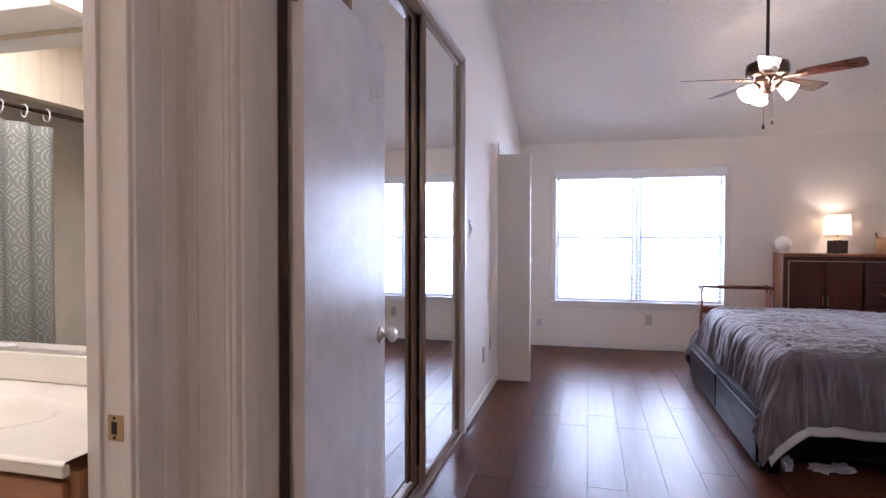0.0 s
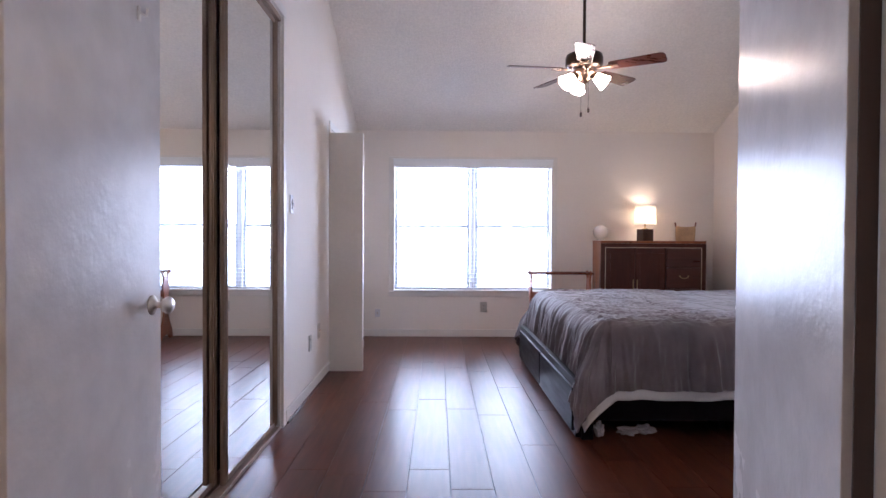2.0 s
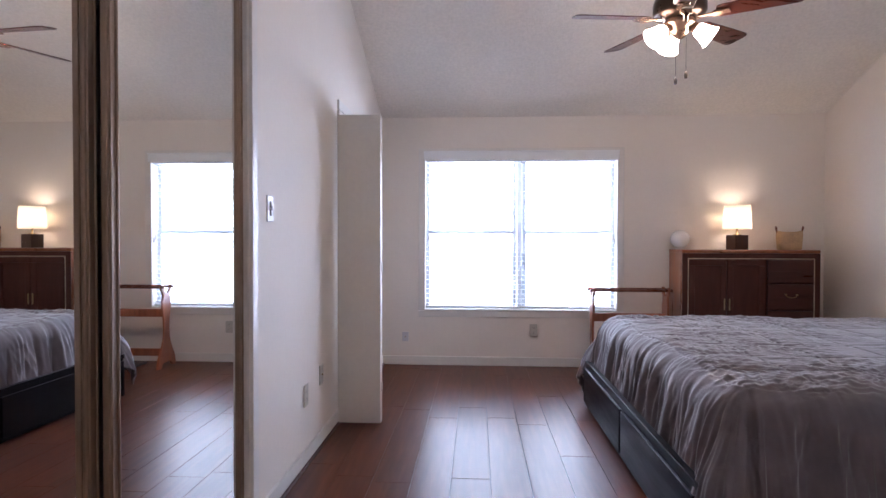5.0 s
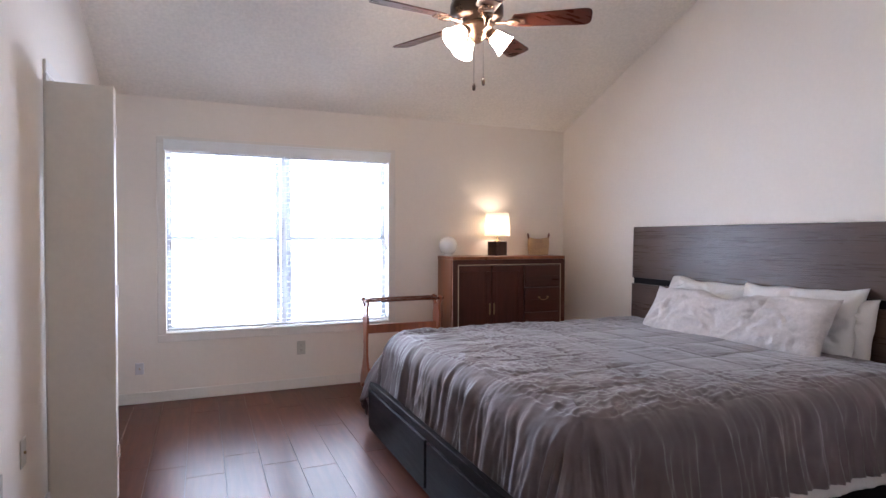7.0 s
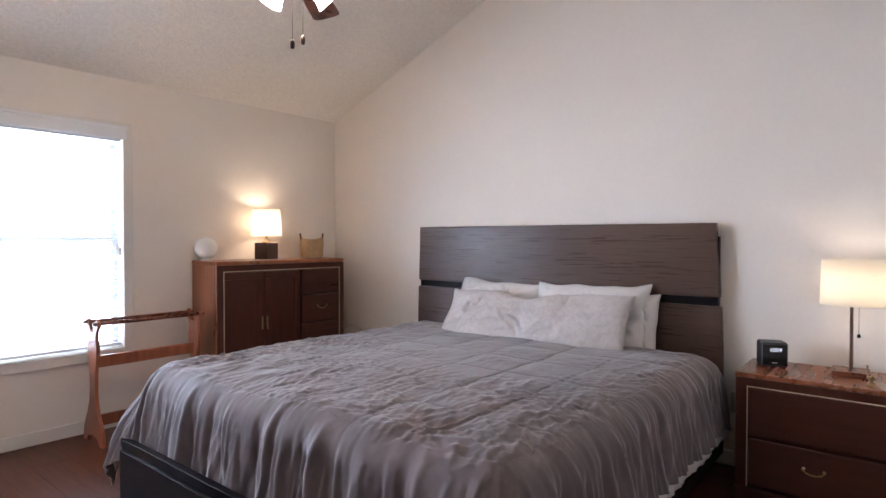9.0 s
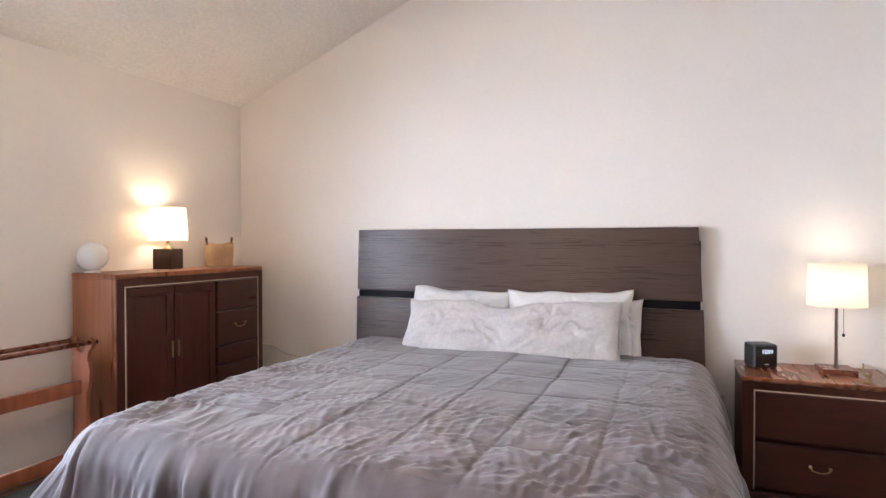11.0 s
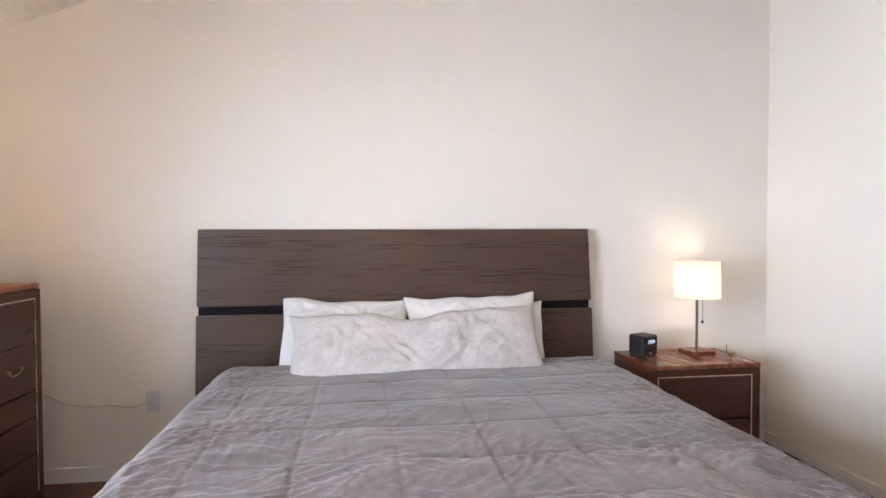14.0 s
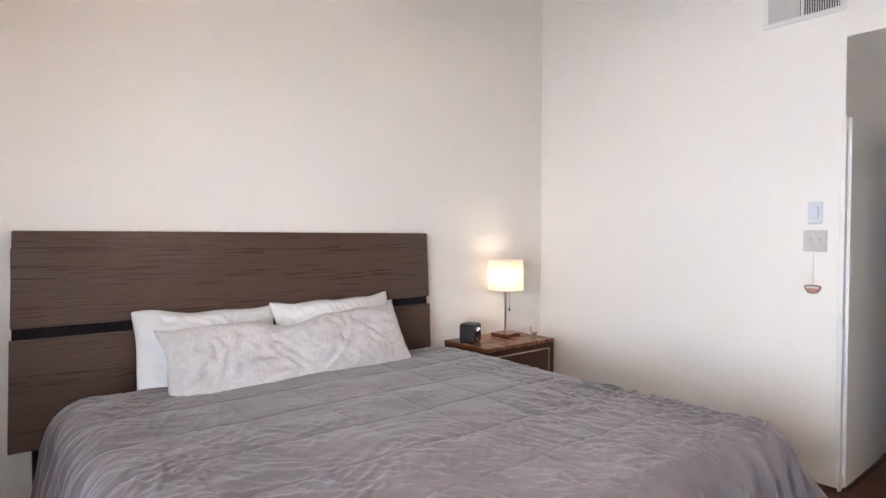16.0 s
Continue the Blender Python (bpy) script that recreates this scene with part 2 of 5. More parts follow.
M_SHADE = cloth_shade("cream_lampshade", (0.93, 0.89, 0.82), 0.75)
M_OPAL = mat("opal_glass", (0.82, 0.80, 0.77), 0.18, var=(5, 0.01), grain=(30, 0.01))
M_RATTAN = mat("kraft_fabric", (0.50, 0.33, 0.18), 0.8, var=(9, 0.15), grain=(120, 0.15), bump=(200, 0.3))
M_CORD = mat("twisted_cord", (0.62, 0.50, 0.38), 0.7)
M_DARKWOODBOX = mat("dark_wood_block", (0.050, 0.022, 0.014), 0.4, var=(6, 0.2), grain=(50, 0.2), stretch=(1, 1, 0.2))
M_REDWOOD = mat("mahogany_base", (0.16, 0.045, 0.022), 0.3, var=(6, 0.2), grain=(50, 0.2))
M_POLISHED = mat("polished_walnut_top", (0.21, 0.075, 0.035), 0.26, var=(4, 0.12), grain=(30, 0.14), bump=(80, 0.03), stretch=(1, 0.12, 1), spec=0.45)
M_DIGIT = glow("clock_digit", (0.75, 0.88, 1.0), 0.75)
M_COPPER = mat("rose_clay", (0.42, 0.22, 0.17), 0.5)
M_DARK = mat("dark_interior", (0.02, 0.02, 0.02), 0.9)
M_BATHPAPER = mat("bath_wall_tile", (0.78, 0.74, 0.64), 0.4)
M_MARBLE = mat("cultured_marble", (0.80, 0.76, 0.66), 0.18, var=(5, 0.04), grain=(30, 0.02))
M_OAK = mat("oak_cabinet", (0.36, 0.17, 0.08), 0.45, var=(3, 0.2), grain=(30, 0.2), stretch=(0.15, 0.15, 1))
M_DIFFUSER = glow("ceiling_diffuser", (1.0, 0.95, 0.85), 1.6)
M_OUTSIDE = glow("bright_outdoors", (0.93, 0.97, 1.0), 3.0)
M_GRASS = mat("lawn", (0.06, 0.09, 0.03), 0.95, var=(0.5, 0.3), grain=(20, 0.3))


# ---------------------------------------------------------------- mesh helpers
def box(bm, x0, x1, y0, y1, z0, z1, bevel=0.0, segs=2):
    b2 = bmesh.new()
    bmesh.ops.create_cube(b2, size=1.0)
    bmesh.ops.scale(b2, vec=(x1 - x0, y1 - y0, z1 - z0), verts=b2.verts)
    bmesh.ops.translate(b2, vec=((x0 + x1) / 2, (y0 + y1) / 2, (z0 + z1) / 2), verts=b2.verts)
    if bevel:
        bmesh.ops.bevel(b2, geom=b2.edges[:], offset=bevel, segments=segs, affect="EDGES", profile=0.5)
    return join(bm, b2)


def join(bm, other):
    me = bpy.data.meshes.new("tmp")
    other.to_mesh(me)
    other.free()
    bm.from_mesh(me)
    bpy.data.meshes.remove(me)
    return bm


def lathe(bm, profile, segs=28, at=(0, 0, 0), m=None):
    """Turns rows of (radius, height) round z; m places it."""
    b2 = bmesh.new()
    rings = []
    for r, z in profile:
        rings.append([b2.verts.new((r * math.cos(2 * math.pi * k / segs), r * math.sin(2 * math.pi * k / segs), z)) for k in range(segs)])
    for a, b in zip(rings, rings[1:]):
        for k in range(segs):
            b2.faces.new((a[k], a[(k + 1) % segs], b[(k + 1) % segs], b[k]))
    if profile[0][0] > 1e-4:
        b2.faces.new(rings[0][::-1])
    if profile[-1][0] > 1e-4:
        b2.faces.new(rings[-1])
    bmesh.ops.remove_doubles(b2, verts=b2.verts, dist=1e-5)
    bmesh.ops.transform(b2, matrix=Matrix.Translation(at) @ (m or Matrix()), verts=b2.verts)
    return join(bm, b2)


def rod(bm, a, b, r, segs=12):
    a, b = Vector(a), Vector(b)
    turn = (b - a).to_track_quat("Z", "Y").to_matrix().to_4x4()
    return lathe(bm, [(r, 0), (r, (b - a).length)], segs, a, turn)


def slab(bm, outline, thick, m=None, bevel=0.0):
    """A flat board of that outline (x, y), thick along z from 0."""
    b2 = bmesh.new()
    f = b2.faces.new([b2.verts.new((x, y, 0)) for x, y in outline])
    ext = bmesh.ops.extrude_face_region(b2, geom=[f])
    bmesh.ops.translate(b2, vec=(0, 0, thick), verts=[v for v in ext["geom"] if isinstance(v, bmesh.types.BMVert)])
    bmesh.ops.recalc_face_normals(b2, faces=b2.faces)
    if bevel:
        bmesh.ops.bevel(b2, geom=b2.edges[:], offset=bevel, segments=2, affect="EDGES", profile=0.5)
    if m:
        bmesh.ops.transform(b2, matrix=m, verts=b2.verts)
    return join(bm, b2)


def finish(name, bm, material, smooth=False):
    me = bpy.data.meshes.new(name)
    bm.to_mesh(me)
    bm.free()
    me.materials.append(material)
    for p in me.polygons:
        p.use_smooth = smooth
    return me


def part(name, bm, material, parent, label="", smooth=False):
    ob = new(name, finish(name, bm, material, smooth))
    ob.parent = parent
    if label:
        ob["label"] = label
    return ob


def thing(name, m, label, category, group="", kind=""):
    e = new(name)
    e.empty_display_size = 0.1
    e.matrix_world = m
    return tagged(e, label, category, group, kind)


def solid(name, bm, material, label="", category="", kind="structure", smooth=False):
    return tagged(new(name, finish(name, bm, material, smooth)), label, category, "", kind)


# ---------------------------------------------------------------- plan (metres)
WX, EX, NY, SY = -0.33, 3.78, 6.888, 2.303   # bedroom walls
DY = 1.42                                     # wall with the double door, hall side
AX = 1.68                                    # east side of the entry recess
NZ, SLOPE = 2.37, 0.405                       # wall height under the window eave, rise of the ceiling
HX = -0.54                                    # hall's bathroom wall
T = 0.12


def ceil_z(y):
    return NZ + SLOPE * (NY - y)


# floor slab under the planks
solid("floor", box(bmesh.new(), -3.4, EX + T, -1.4, NY + T, -0.12, -0.006), M_SUB, "dark joint base under glossy red-brown laminate planks", "floor")
FLOOR = bpy.data.objects["floor"]
# ground outside
solid("ground", box(bmesh.new(), -300, 300, NY + T + 0.3, 600, -0.5, -0.3), M_GRASS, "green lawn outside the bedroom window", "ground")


def wall_x(name, x0, x1, y0, y1, z1, label, holes=(), material=M_WALL):
    """A wall along y between y0 and y1; holes are (y0, y1, z0, z1)."""
    bm = bmesh.new()
    cuts = sorted(holes)
    y = y0
    for a, b, c, d in cuts:
        if a > y:
            box(bm, x0, x1, y, a, 0, z1)
        if c > 0:
            box(bm, x0, x1, a, b, 0, c)
        if d < z1:
            box(bm, x0, x1, a, b, d, z1)
        y = b
    if y1 > y:
        box(bm, x0, x1, y, y1, 0, z1)
    return solid(name, bm, material, label, "wall")


def wall_y(name, y0, y1, x0, x1, z1, label, holes=(), material=M_WALL):
    bm = bmesh.new()
    x = x0
    for a, b, c, d in sorted(holes):
        if a > x:
            box(bm, x, a, y0, y1, 0, z1)
        if c > 0:
            box(bm, a, b, y0, y1, 0, c)
        if d < z1:
            box(bm, a, b, y0, y1, d, z1)
        x = b
    if x1 > x:
        box(bm, x, x1, y0, y1, 0, z1)
    return solid(name, bm, material, label, "wall")


WIN = (0.09, 1.90, 0.525, 2.01)    # window opening x0 x1 z0 z1
MIR = (1.58, 3.665, 0.0, 2.422)     # mirrored closet opening
BIF = (5.19, 6.45, 0.0, 2.05)      # folding-door closet opening
BATH = (0.20, 1.125, 0.0, 2.04)     # bathroom door opening
TOPZ = 4.6
wall_y("wall_north", NY, NY + 0.16, WX - 1.0, EX + T, NZ + 0.03, "cream painted window wall", [WIN])
wall_x("wall_east", EX, EX + T, SY - T, NY, TOPZ, "cream painted gable wall behind the bed")
wall_x("wall_west", WX - T, WX, DY + 0.07, NY, TOPZ, "cream painted wall with closet openings", [MIR, BIF])
wall_y("wall_south", SY - T, SY, AX, EX, TOPZ, "cream painted wall behind the bedside")
wall_y("wall_south_header", SY - T, SY, WX, AX, TOPZ, "cream painted header over the entry recess", [(WX, AX, 0, 2.42)])
wall_x("wall_recess", AX, AX + T, 1.02, SY - T, 2.5, "cream painted side of the entry recess")
# the double door stands in a wall a little askew to the room
ENTRY = pose(-0.365, 1.445, 0, 0, 0, -11.0)
OPENING = 1.65


def entry_piece(name, boxes, material, label, category, bevel=0.0):
    bm = bmesh.new()
    for b in boxes:
        box(bm, *b, bevel=bevel)
    bmesh.ops.transform(bm, matrix=ENTRY, verts=bm.verts)
    return solid(name, bm, material, label, category)


entry_piece("wall_entry", [(-0.20, 0, -0.145, 0, 0, 2.5), (OPENING, 2.5, -0.145, 0, 0, 2.5), (0, OPENING, -0.145, 0, 2.05, 2.5)], M_WALL, "cream painted wall round the double door", "wall")
wall_y("wall_closet_south", 1.52, 1.57, WX - 0.56, -0.42, 2.5, "plain closet end wall")
solid("ceiling_recess", box(bmesh.new(), WX - T, AX + T, 1.40, SY - T, 2.422, 2.5), M_CEIL, "textured white ceiling of the entry recess", "ceiling")
# sloping ceiling
bm = bmesh.new()
slab(bm, [(NY + 0.16, ceil_z(NY + 0.16)), (SY - T, ceil_z(SY - T)), (SY - T, ceil_z(SY - T) + 0.1), (NY + 0.16, NZ + 0.10)], EX - WX + 2 * T,
     Matrix(((0, 0, 1, WX - T), (1, 0, 0, 0), (0, 1, 0, 0), (0, 0, 0, 1))))
solid("ceiling", bm, M_CEIL, "sloping white ceiling with orange-peel texture", "ceiling")
# closets behind the west wall
wall_x("wall_closet_back", WX - 0.56, WX - 0.51, DY + 0.07, NY, 2.5, "plain closet back wall")
solid("ceiling_closet", box(bmesh.new(), WX - 0.56, WX - T, DY + 0.07, NY, 2.42, 2.5), M_CEIL, "plain closet ceiling", "ceiling")
wall_y("wall_closet_divider", 4.4, 4.48, WX - 0.51, WX - T, 2.42, "plain wall between the closets")
# hall
wall_x("wall_hall_west", HX - 0.10, HX, -1.3, 1.49, 2.5, "cream painted hall wall with the bathroom door", [BATH])
wall_x("wall_hall_east", 1.9, 2.0, -1.3, 1.02, 2.5, "cream painted hall wall")
wall_y("wall_hall_south", -1.4, -1.3, HX - T, 2.0, 2.5, "cream painted end wall of the hall")
solid("ceiling_hall", box(bmesh.new(), HX - T, 2.0, -1.4, DY, 2.44, 2.52), M_CEIL, "textured white hall ceiling", "ceiling")


# ---------------------------------------------------------------- trim
def trim(name, boxes, label, bevel=0.003, material=M_TRIM):
    bm = bmesh.new()
    for b in boxes:
        box(bm, *b, bevel=bevel)
    return solid(name, bm, material, label, "trim")


BH, BT = 0.085, 0.014
for i, (x0, x1, y0, y1) in enumerate([
        (WX, EX, NY - BT, NY), (EX - BT, EX, SY, NY - BT), (AX, EX - BT, SY, SY + BT),
        (WX, WX + BT, 3.735, 5.13), (WX, WX + BT, 6.52, NY - BT), (AX - BT, AX, 1.10, SY)]):
    bm = bmesh.new()
    box(bm, x0, x1, y0, y1, 0, BH, bevel=0.004)
    solid("baseboard", bm, M_TRIM, "white painted baseboard along the wall", "baseboard")
    bm = bmesh.new()
    dx, dy = (0.012, 0) if x1 - x0 < 0.1 else (0, 0.012)
    s = 1 if (x0 == WX or y0 == SY) else -1
    if dx:
        a = (x1, x1 + 0.012) if s > 0 else (x0 - 0.012, x0)
        box(bm, a[0], a[1], y0, y1, 0, 0.018, bevel=0.004)
    else:
        a = (y1, y1 + 0.012) if s > 0 else (y0 - 0.012, y0)
        box(bm, x0, x1, a[0], a[1], 0, 0.018, bevel=0.004)
    solid("trim", bm, M_WALNUT_H, "dark quarter-round moulding along the floor", "trim")


def casing_leg(bm, along, c0, c1, f0, out, z0, z1):
    """A moulded door casing leg: stepped boards. along 'x': spans x c0..c1 on a face y=f0, growing by out."""
    w = c1 - c0
    for a, b, d in ((0, 1, 0.012), (0.08, 0.40, 0.020), (0.62, 0.92, 0.017)):
        p, q = c0 + w * a, c0 + w * b
        g = sorted((f0, f0 + out * d))
        if along == "x":
            box(bm, p, q, g[0], g[1], z0, z1, bevel=0.003)
        else:
            box(bm, g[0], g[1], p, q, z0, z1, bevel=0.003)

# double door casing, hall side and jambs
for c0, c1 in ((-0.185, -0.012), (OPENING + 0.012, OPENING + 0.185)):
    bm = bmesh.new()
    casing_leg(bm, "x", c0, c1, -0.145, -1, 0, 2.05)
    bmesh.ops.transform(bm, matrix=ENTRY, verts=bm.verts)
    solid("trim", bm, M_TRIM, "moulded white casing of the double door", "trim")
entry_piece("trim", [(-0.185, OPENING + 0.185, -0.160, -0.1455, 2.053, 2.15)], M_TRIM, "white head casing over the double door", "trim", 0.003)
entry_piece("trim", [(-0.012, 0.004, -0.152, 0.003, 0, 2.03), (OPENING - 0.004, OPENING + 0.012, -0.152, 0.003, 0, 2.03), (-0.012, OPENING + 0.012, -0.152, 0.003, 2.032, 2.0495),
                     (0.0045, 0.016, -0.135, -0.080, 0, 2.03), (OPENING - 0.016, OPENING - 0.0045, -0.135, -0.080, 0, 2.03)], M_TRIM, "white jamb of the double door", "trim", 0.003)
# strips closing both hinge gaps, their shade put into the colour
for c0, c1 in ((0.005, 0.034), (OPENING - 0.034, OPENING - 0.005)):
    entry_piece("trim", [(c0, c1, 0.0035, 0.0075, 0, 2.03)], M_GAP_SHADE, "dark brown strip painted as shade in the hinge gap", "trim", 0.001)
# bathroom door casing and jamb
bm = bmesh.new()
casing_leg(bm, "y", 1.105, 1.272, HX, 1, 0, 2.05)
solid("trim", bm, M_TRIM, "moulded white casing of the bathroom door", "trim")
trim("trim", [(HX, HX + 0.014, 0.02, 0.19, 0, 2.05)], "white casing of the bathroom door")
trim("trim", [(HX, HX + 0.014, 0.02, 1.272, 2.053, 2.17)], "white head casing of the bathroom door")
bm = bmesh.new()
box(bm, HX - 0.104, HX + 0.004, 1.105, 1.1245, 0, 2.04, bevel=0.002)
box(bm, HX - 0.095, HX - 0.060, 1.094, 1.106, 0, 2.03, bevel=0.002)
solid("trim", bm, M_TRIM, "white bathroom door jamb with its stop", "trim")
strike = thing("strike_plate", pose(HX - 0.030, 1.1045, 0.855), "brass strike plate screwed to the bathroom door jamb", "strike plate")
bm = bmesh.new()
box(bm, -0.017, 0.024, -0.0016, 0.0, -0.029, 0.029, bevel=0.0006)
part("plate", bm, M_BRASS, strike)
# no hole is cut: its shade is a near-black patch on the plate
bm = bmesh.new()
box(bm, -0.007, 0.007, -0.0024, -0.0016, -0.014, 0.014)
part("latch_hole", bm, M_DARK, strike, "near-black patch as the shade of the latch hole")
for z in (-0.022, 0.022):
    bm = bmesh.new()
    lathe(bm, [(0.004, 0), (0.003, 0.001)], 10, (0, -0.0016, z), Matrix.Rotation(radians(90), 4, "X"))
    part("screw", bm, M_DARK, strike)


# ---------------------------------------------------------------- doors
def knob(parent, at, out, material=M_CHROME, deep=1.0):
    """A round door knob with rose, its stem pointing along x by out."""
    bm = bmesh.new()
    m = Matrix.Rotation(radians(90 * out), 4, "Y")
    lathe(bm, [(0.032, 0.0), (0.032, 0.004), (0.022, 0.010), (0.011, 0.014), (0.010, 0.030), (0.020, 0.036), (0.0275, 0.046), (0.0275, 0.056), (0.020, 0.064), (0.006, 0.067), (0.0, 0.067)], 28, at, m @ Matrix.Diagonal((1, 1, deep, 1)))
    return part("knob", bm, material, parent, "round satin nickel knob", smooth=True)


def door_leaf(name, hinge, angle, width, label, knob_sides=(), latch=False):
    """A flush door leaf; local y runs from the hinge to the free edge, thickness along x."""
    e = thing(name, pose(hinge[0], hinge[1], 0.012, 0, 0, angle), label, "door", kind="structure")
    bm = bmesh.new()
    box(bm, -0.0175, 0.0175, 0.0, width, 0, 2.015, bevel=0.002)
    part("door_leaf", bm, M_DOOR, e)
    for s in knob_sides:
        knob(e, (s * 0.0175, width - 0.065, 0.895), s, deep=1.0 if s > 0 else 0.5)
    if latch:
        bm = bmesh.new()
        box(bm, -0.0125, 0.0125, width, width + 0.0015, 0.862, 0.918, bevel=0.0006)
        box(bm, -0.006, 0.006, width, width + 0.010, 0.88, 0.90, bevel=0.002)
        part("latch_plate", bm, M_CHROME, e)
    for z in (0.22, 1.90):
        bm = bmesh.new()
        for k in range(5):
            lathe(bm, [(0.0065, 0), (0.0065, 0.017)], 12, (0.0, -0.010, z + 0.0185 * k))
        part("hinge", bm, M_BRASS, e, "brass butt hinge", smooth=False)
    return e


door_leaf("door_1", (-0.3075, 1.459), 2.6, 0.722, "open glossy white flush door leaf with round nickel knob", (1, -1), True)
leaf = door_leaf("door_2", (1.2538, 1.182), -16.4, 0.78, "open glossy white flush door leaf with brushed smears")
bm = bmesh.new()
box(bm, -0.006, 0.012, 0.7805, 0.806, 0.0, 2.015, bevel=0.003)
part("astragal", bm, M_DOOR, leaf, "white meeting strip along the free edge")
# coat hook high on the open leaf
hook = thing("coat_hook", pose(-0.312, 2.03, 1.80, 0, 0, 2.6), "small white hook screwed to the open door", "hook")
bm = bmesh.new()
box(bm, -0.004, 0.003, -0.008, 0.008, -0.025, 0.02, bevel=0.002)
rod(bm, (0.002, 0, 0.0), (0.022, 0, -0.01), 0.004, 8)
rod(bm, (0.022, 0, -0.01), (0.024, 0, 0.012), 0.004, 8)
part("hook", bm, M_TRIM, hook)

# white door closed in the side of the entry recess
d4 = thing("door_4", pose(AX, 1.62, 0.008), "closed white flush door in the side of the entry recess", "door", kind="structure")
bm = bmesh.new()
box(bm, -0.024, -0.002, 0.0, 0.655, 0, 1.99, bevel=0.002)
part("door_leaf", bm, M_TRIM, d4)
bm = bmesh.new()
box(bm, -0.010, 0.014, SY - 1.62 - 0.0195, SY - 1.62 + 0.016, -0.008, 1.995, bevel=0.003)
part("corner_casing", bm, M_TRIM, d4, "white corner casing")
bm = bmesh.new()
box(bm, -0.008, 0.012, SY - 1.62 + 0.0165, SY - 1.62 + 0.019, 0.845, 0.90, bevel=0.001)
lathe(bm, [(0.006, 0), (0.006, 0.012), (0.012, 0.016), (0.012, 0.024), (0.0, 0.027)], 16, (0.002, SY - 1.62 + 0.018, 0.872), Matrix.Rotation(radians(-90), 4, "X"))
part("latch_knob", bm, M_CHROME, d4, "small nickel latch knob")

# folding closet door, folded half open
bif = thing("door_3", pose(WX + 0.02, 5.15, 0.015), "white flush folding closet door standing folded out", "door", kind="structure")
bm = bmesh.new()
box(bm, 0.0, 0.275, -0.085, -0.055, 0, 1.99, bevel=0.002)
part("panel", bm, M_BIFOLD, bif)
bm = bmesh.new()
box(bm, 0.006, 0.275, -0.050, -0.020, 0, 1.99, bevel=0.002)
part("panel", bm, M_BIFOLD, bif)
for z in (0.2, 0.98, 1.75):
    bm = bmesh.new()
    box(bm, 0.275, 0.2765, -0.068, -0.036, z, z + 0.06, bevel=0.0005)
    lathe(bm, [(0.005, 0), (0.005, 0.06)], 10, (0.279, -0.0525, z))
    part("hinge", bm, M_CHROME, bif)
trim("trim", [(WX, WX + 0.014, 5.125, 5.185, 0, 2.055), (WX, WX + 0.014, 6.455, 6.515, 0, 2.055), (WX, WX + 0.014, 5.125, 6.515, 2.058, 2.12),
              (WX - T, WX, 5.186, 5.196, 0, 2.05), (WX - T, WX, 5.20, 6.44, 2.03, 2.05)], "white casing of the folding-door closet")

# mirrored sliding closet doors
def mirror_door(y0, y1, x, label):
    e = thing("mirrored_door", pose(x, y0, 0.022), label, "mirror door", group="mirrored closet doors")
    w, h, f = y1 - y0, 2.365, 0.048
    bm = bmesh.new()
    box(bm, -0.006, 0.0, f * 0.6, w - f * 0.6, f * 0.6, h - f * 0.6)
    part("mirror_glass", bm, M_MIRROR, e, "clear silvered mirror glass")
    for a, b in ((0.0, f), (w - f, w)):
        bm = bmesh.new()
        box(bm, -0.012, 0.006, a, b, 0, h, bevel=0.003)
        box(bm, 0.004, 0.011, a + 0.007, a + 0.013, 0.002, h - 0.002, bevel=0.002)
        box(bm, 0.004, 0.011, b - 0.013, b - 0.007, 0.002, h - 0.002, bevel=0.002)
        part("stile", bm, M_BRONZE, e, "fluted bronze aluminium stile")
    for a, b in ((0.0, 0.026), (h - 0.026, h)):
        bm = bmesh.new()
        box(bm, -0.010, 0.005, f, w - f, a, b, bevel=0.003)
        part("rail", bm, M_BRONZE, e)
    return e


mirror_door(2.815, 3.655, WX - 0.028, "sliding mirrored closet door in bronze frame")
mirror_door(1.97, 2.835, WX - 0.068, "sliding mirrored closet door in bronze frame")
trim("trim", [(WX - 0.115, WX - 0.004, 1.94, 3.66, 0.0, 0.012), (WX - 0.115, WX - 0.110, 1.94, 3.66, 0.012, 0.022), (WX - 0.052, WX - 0.047, 1.94, 3.66, 0.012, 0.022),
              (WX - 0.004, WX + 0.001, 1.94, 3.66, 0.0, 0.020)], "bronze floor track of the sliding mirrors", 0.001, M_BRONZE)
trim("trim", [(WX - 0.115, WX - 0.002, 1.94, 3.66, 2.390, 2.420)], "bronze top track of the sliding mirrors", 0.001, M_BRONZE)
trim("trim", [(WX - 0.004, WX + 0.014, 3.668, 3.725, 0, 2.422), (WX - 0.004, WX + 0.014, 1.60, 3.725, 2.425, 2.485), (WX - T, WX - 0.002, 3.656, 3.666, 0, 2.388)], "white casing round the mirrored closet")


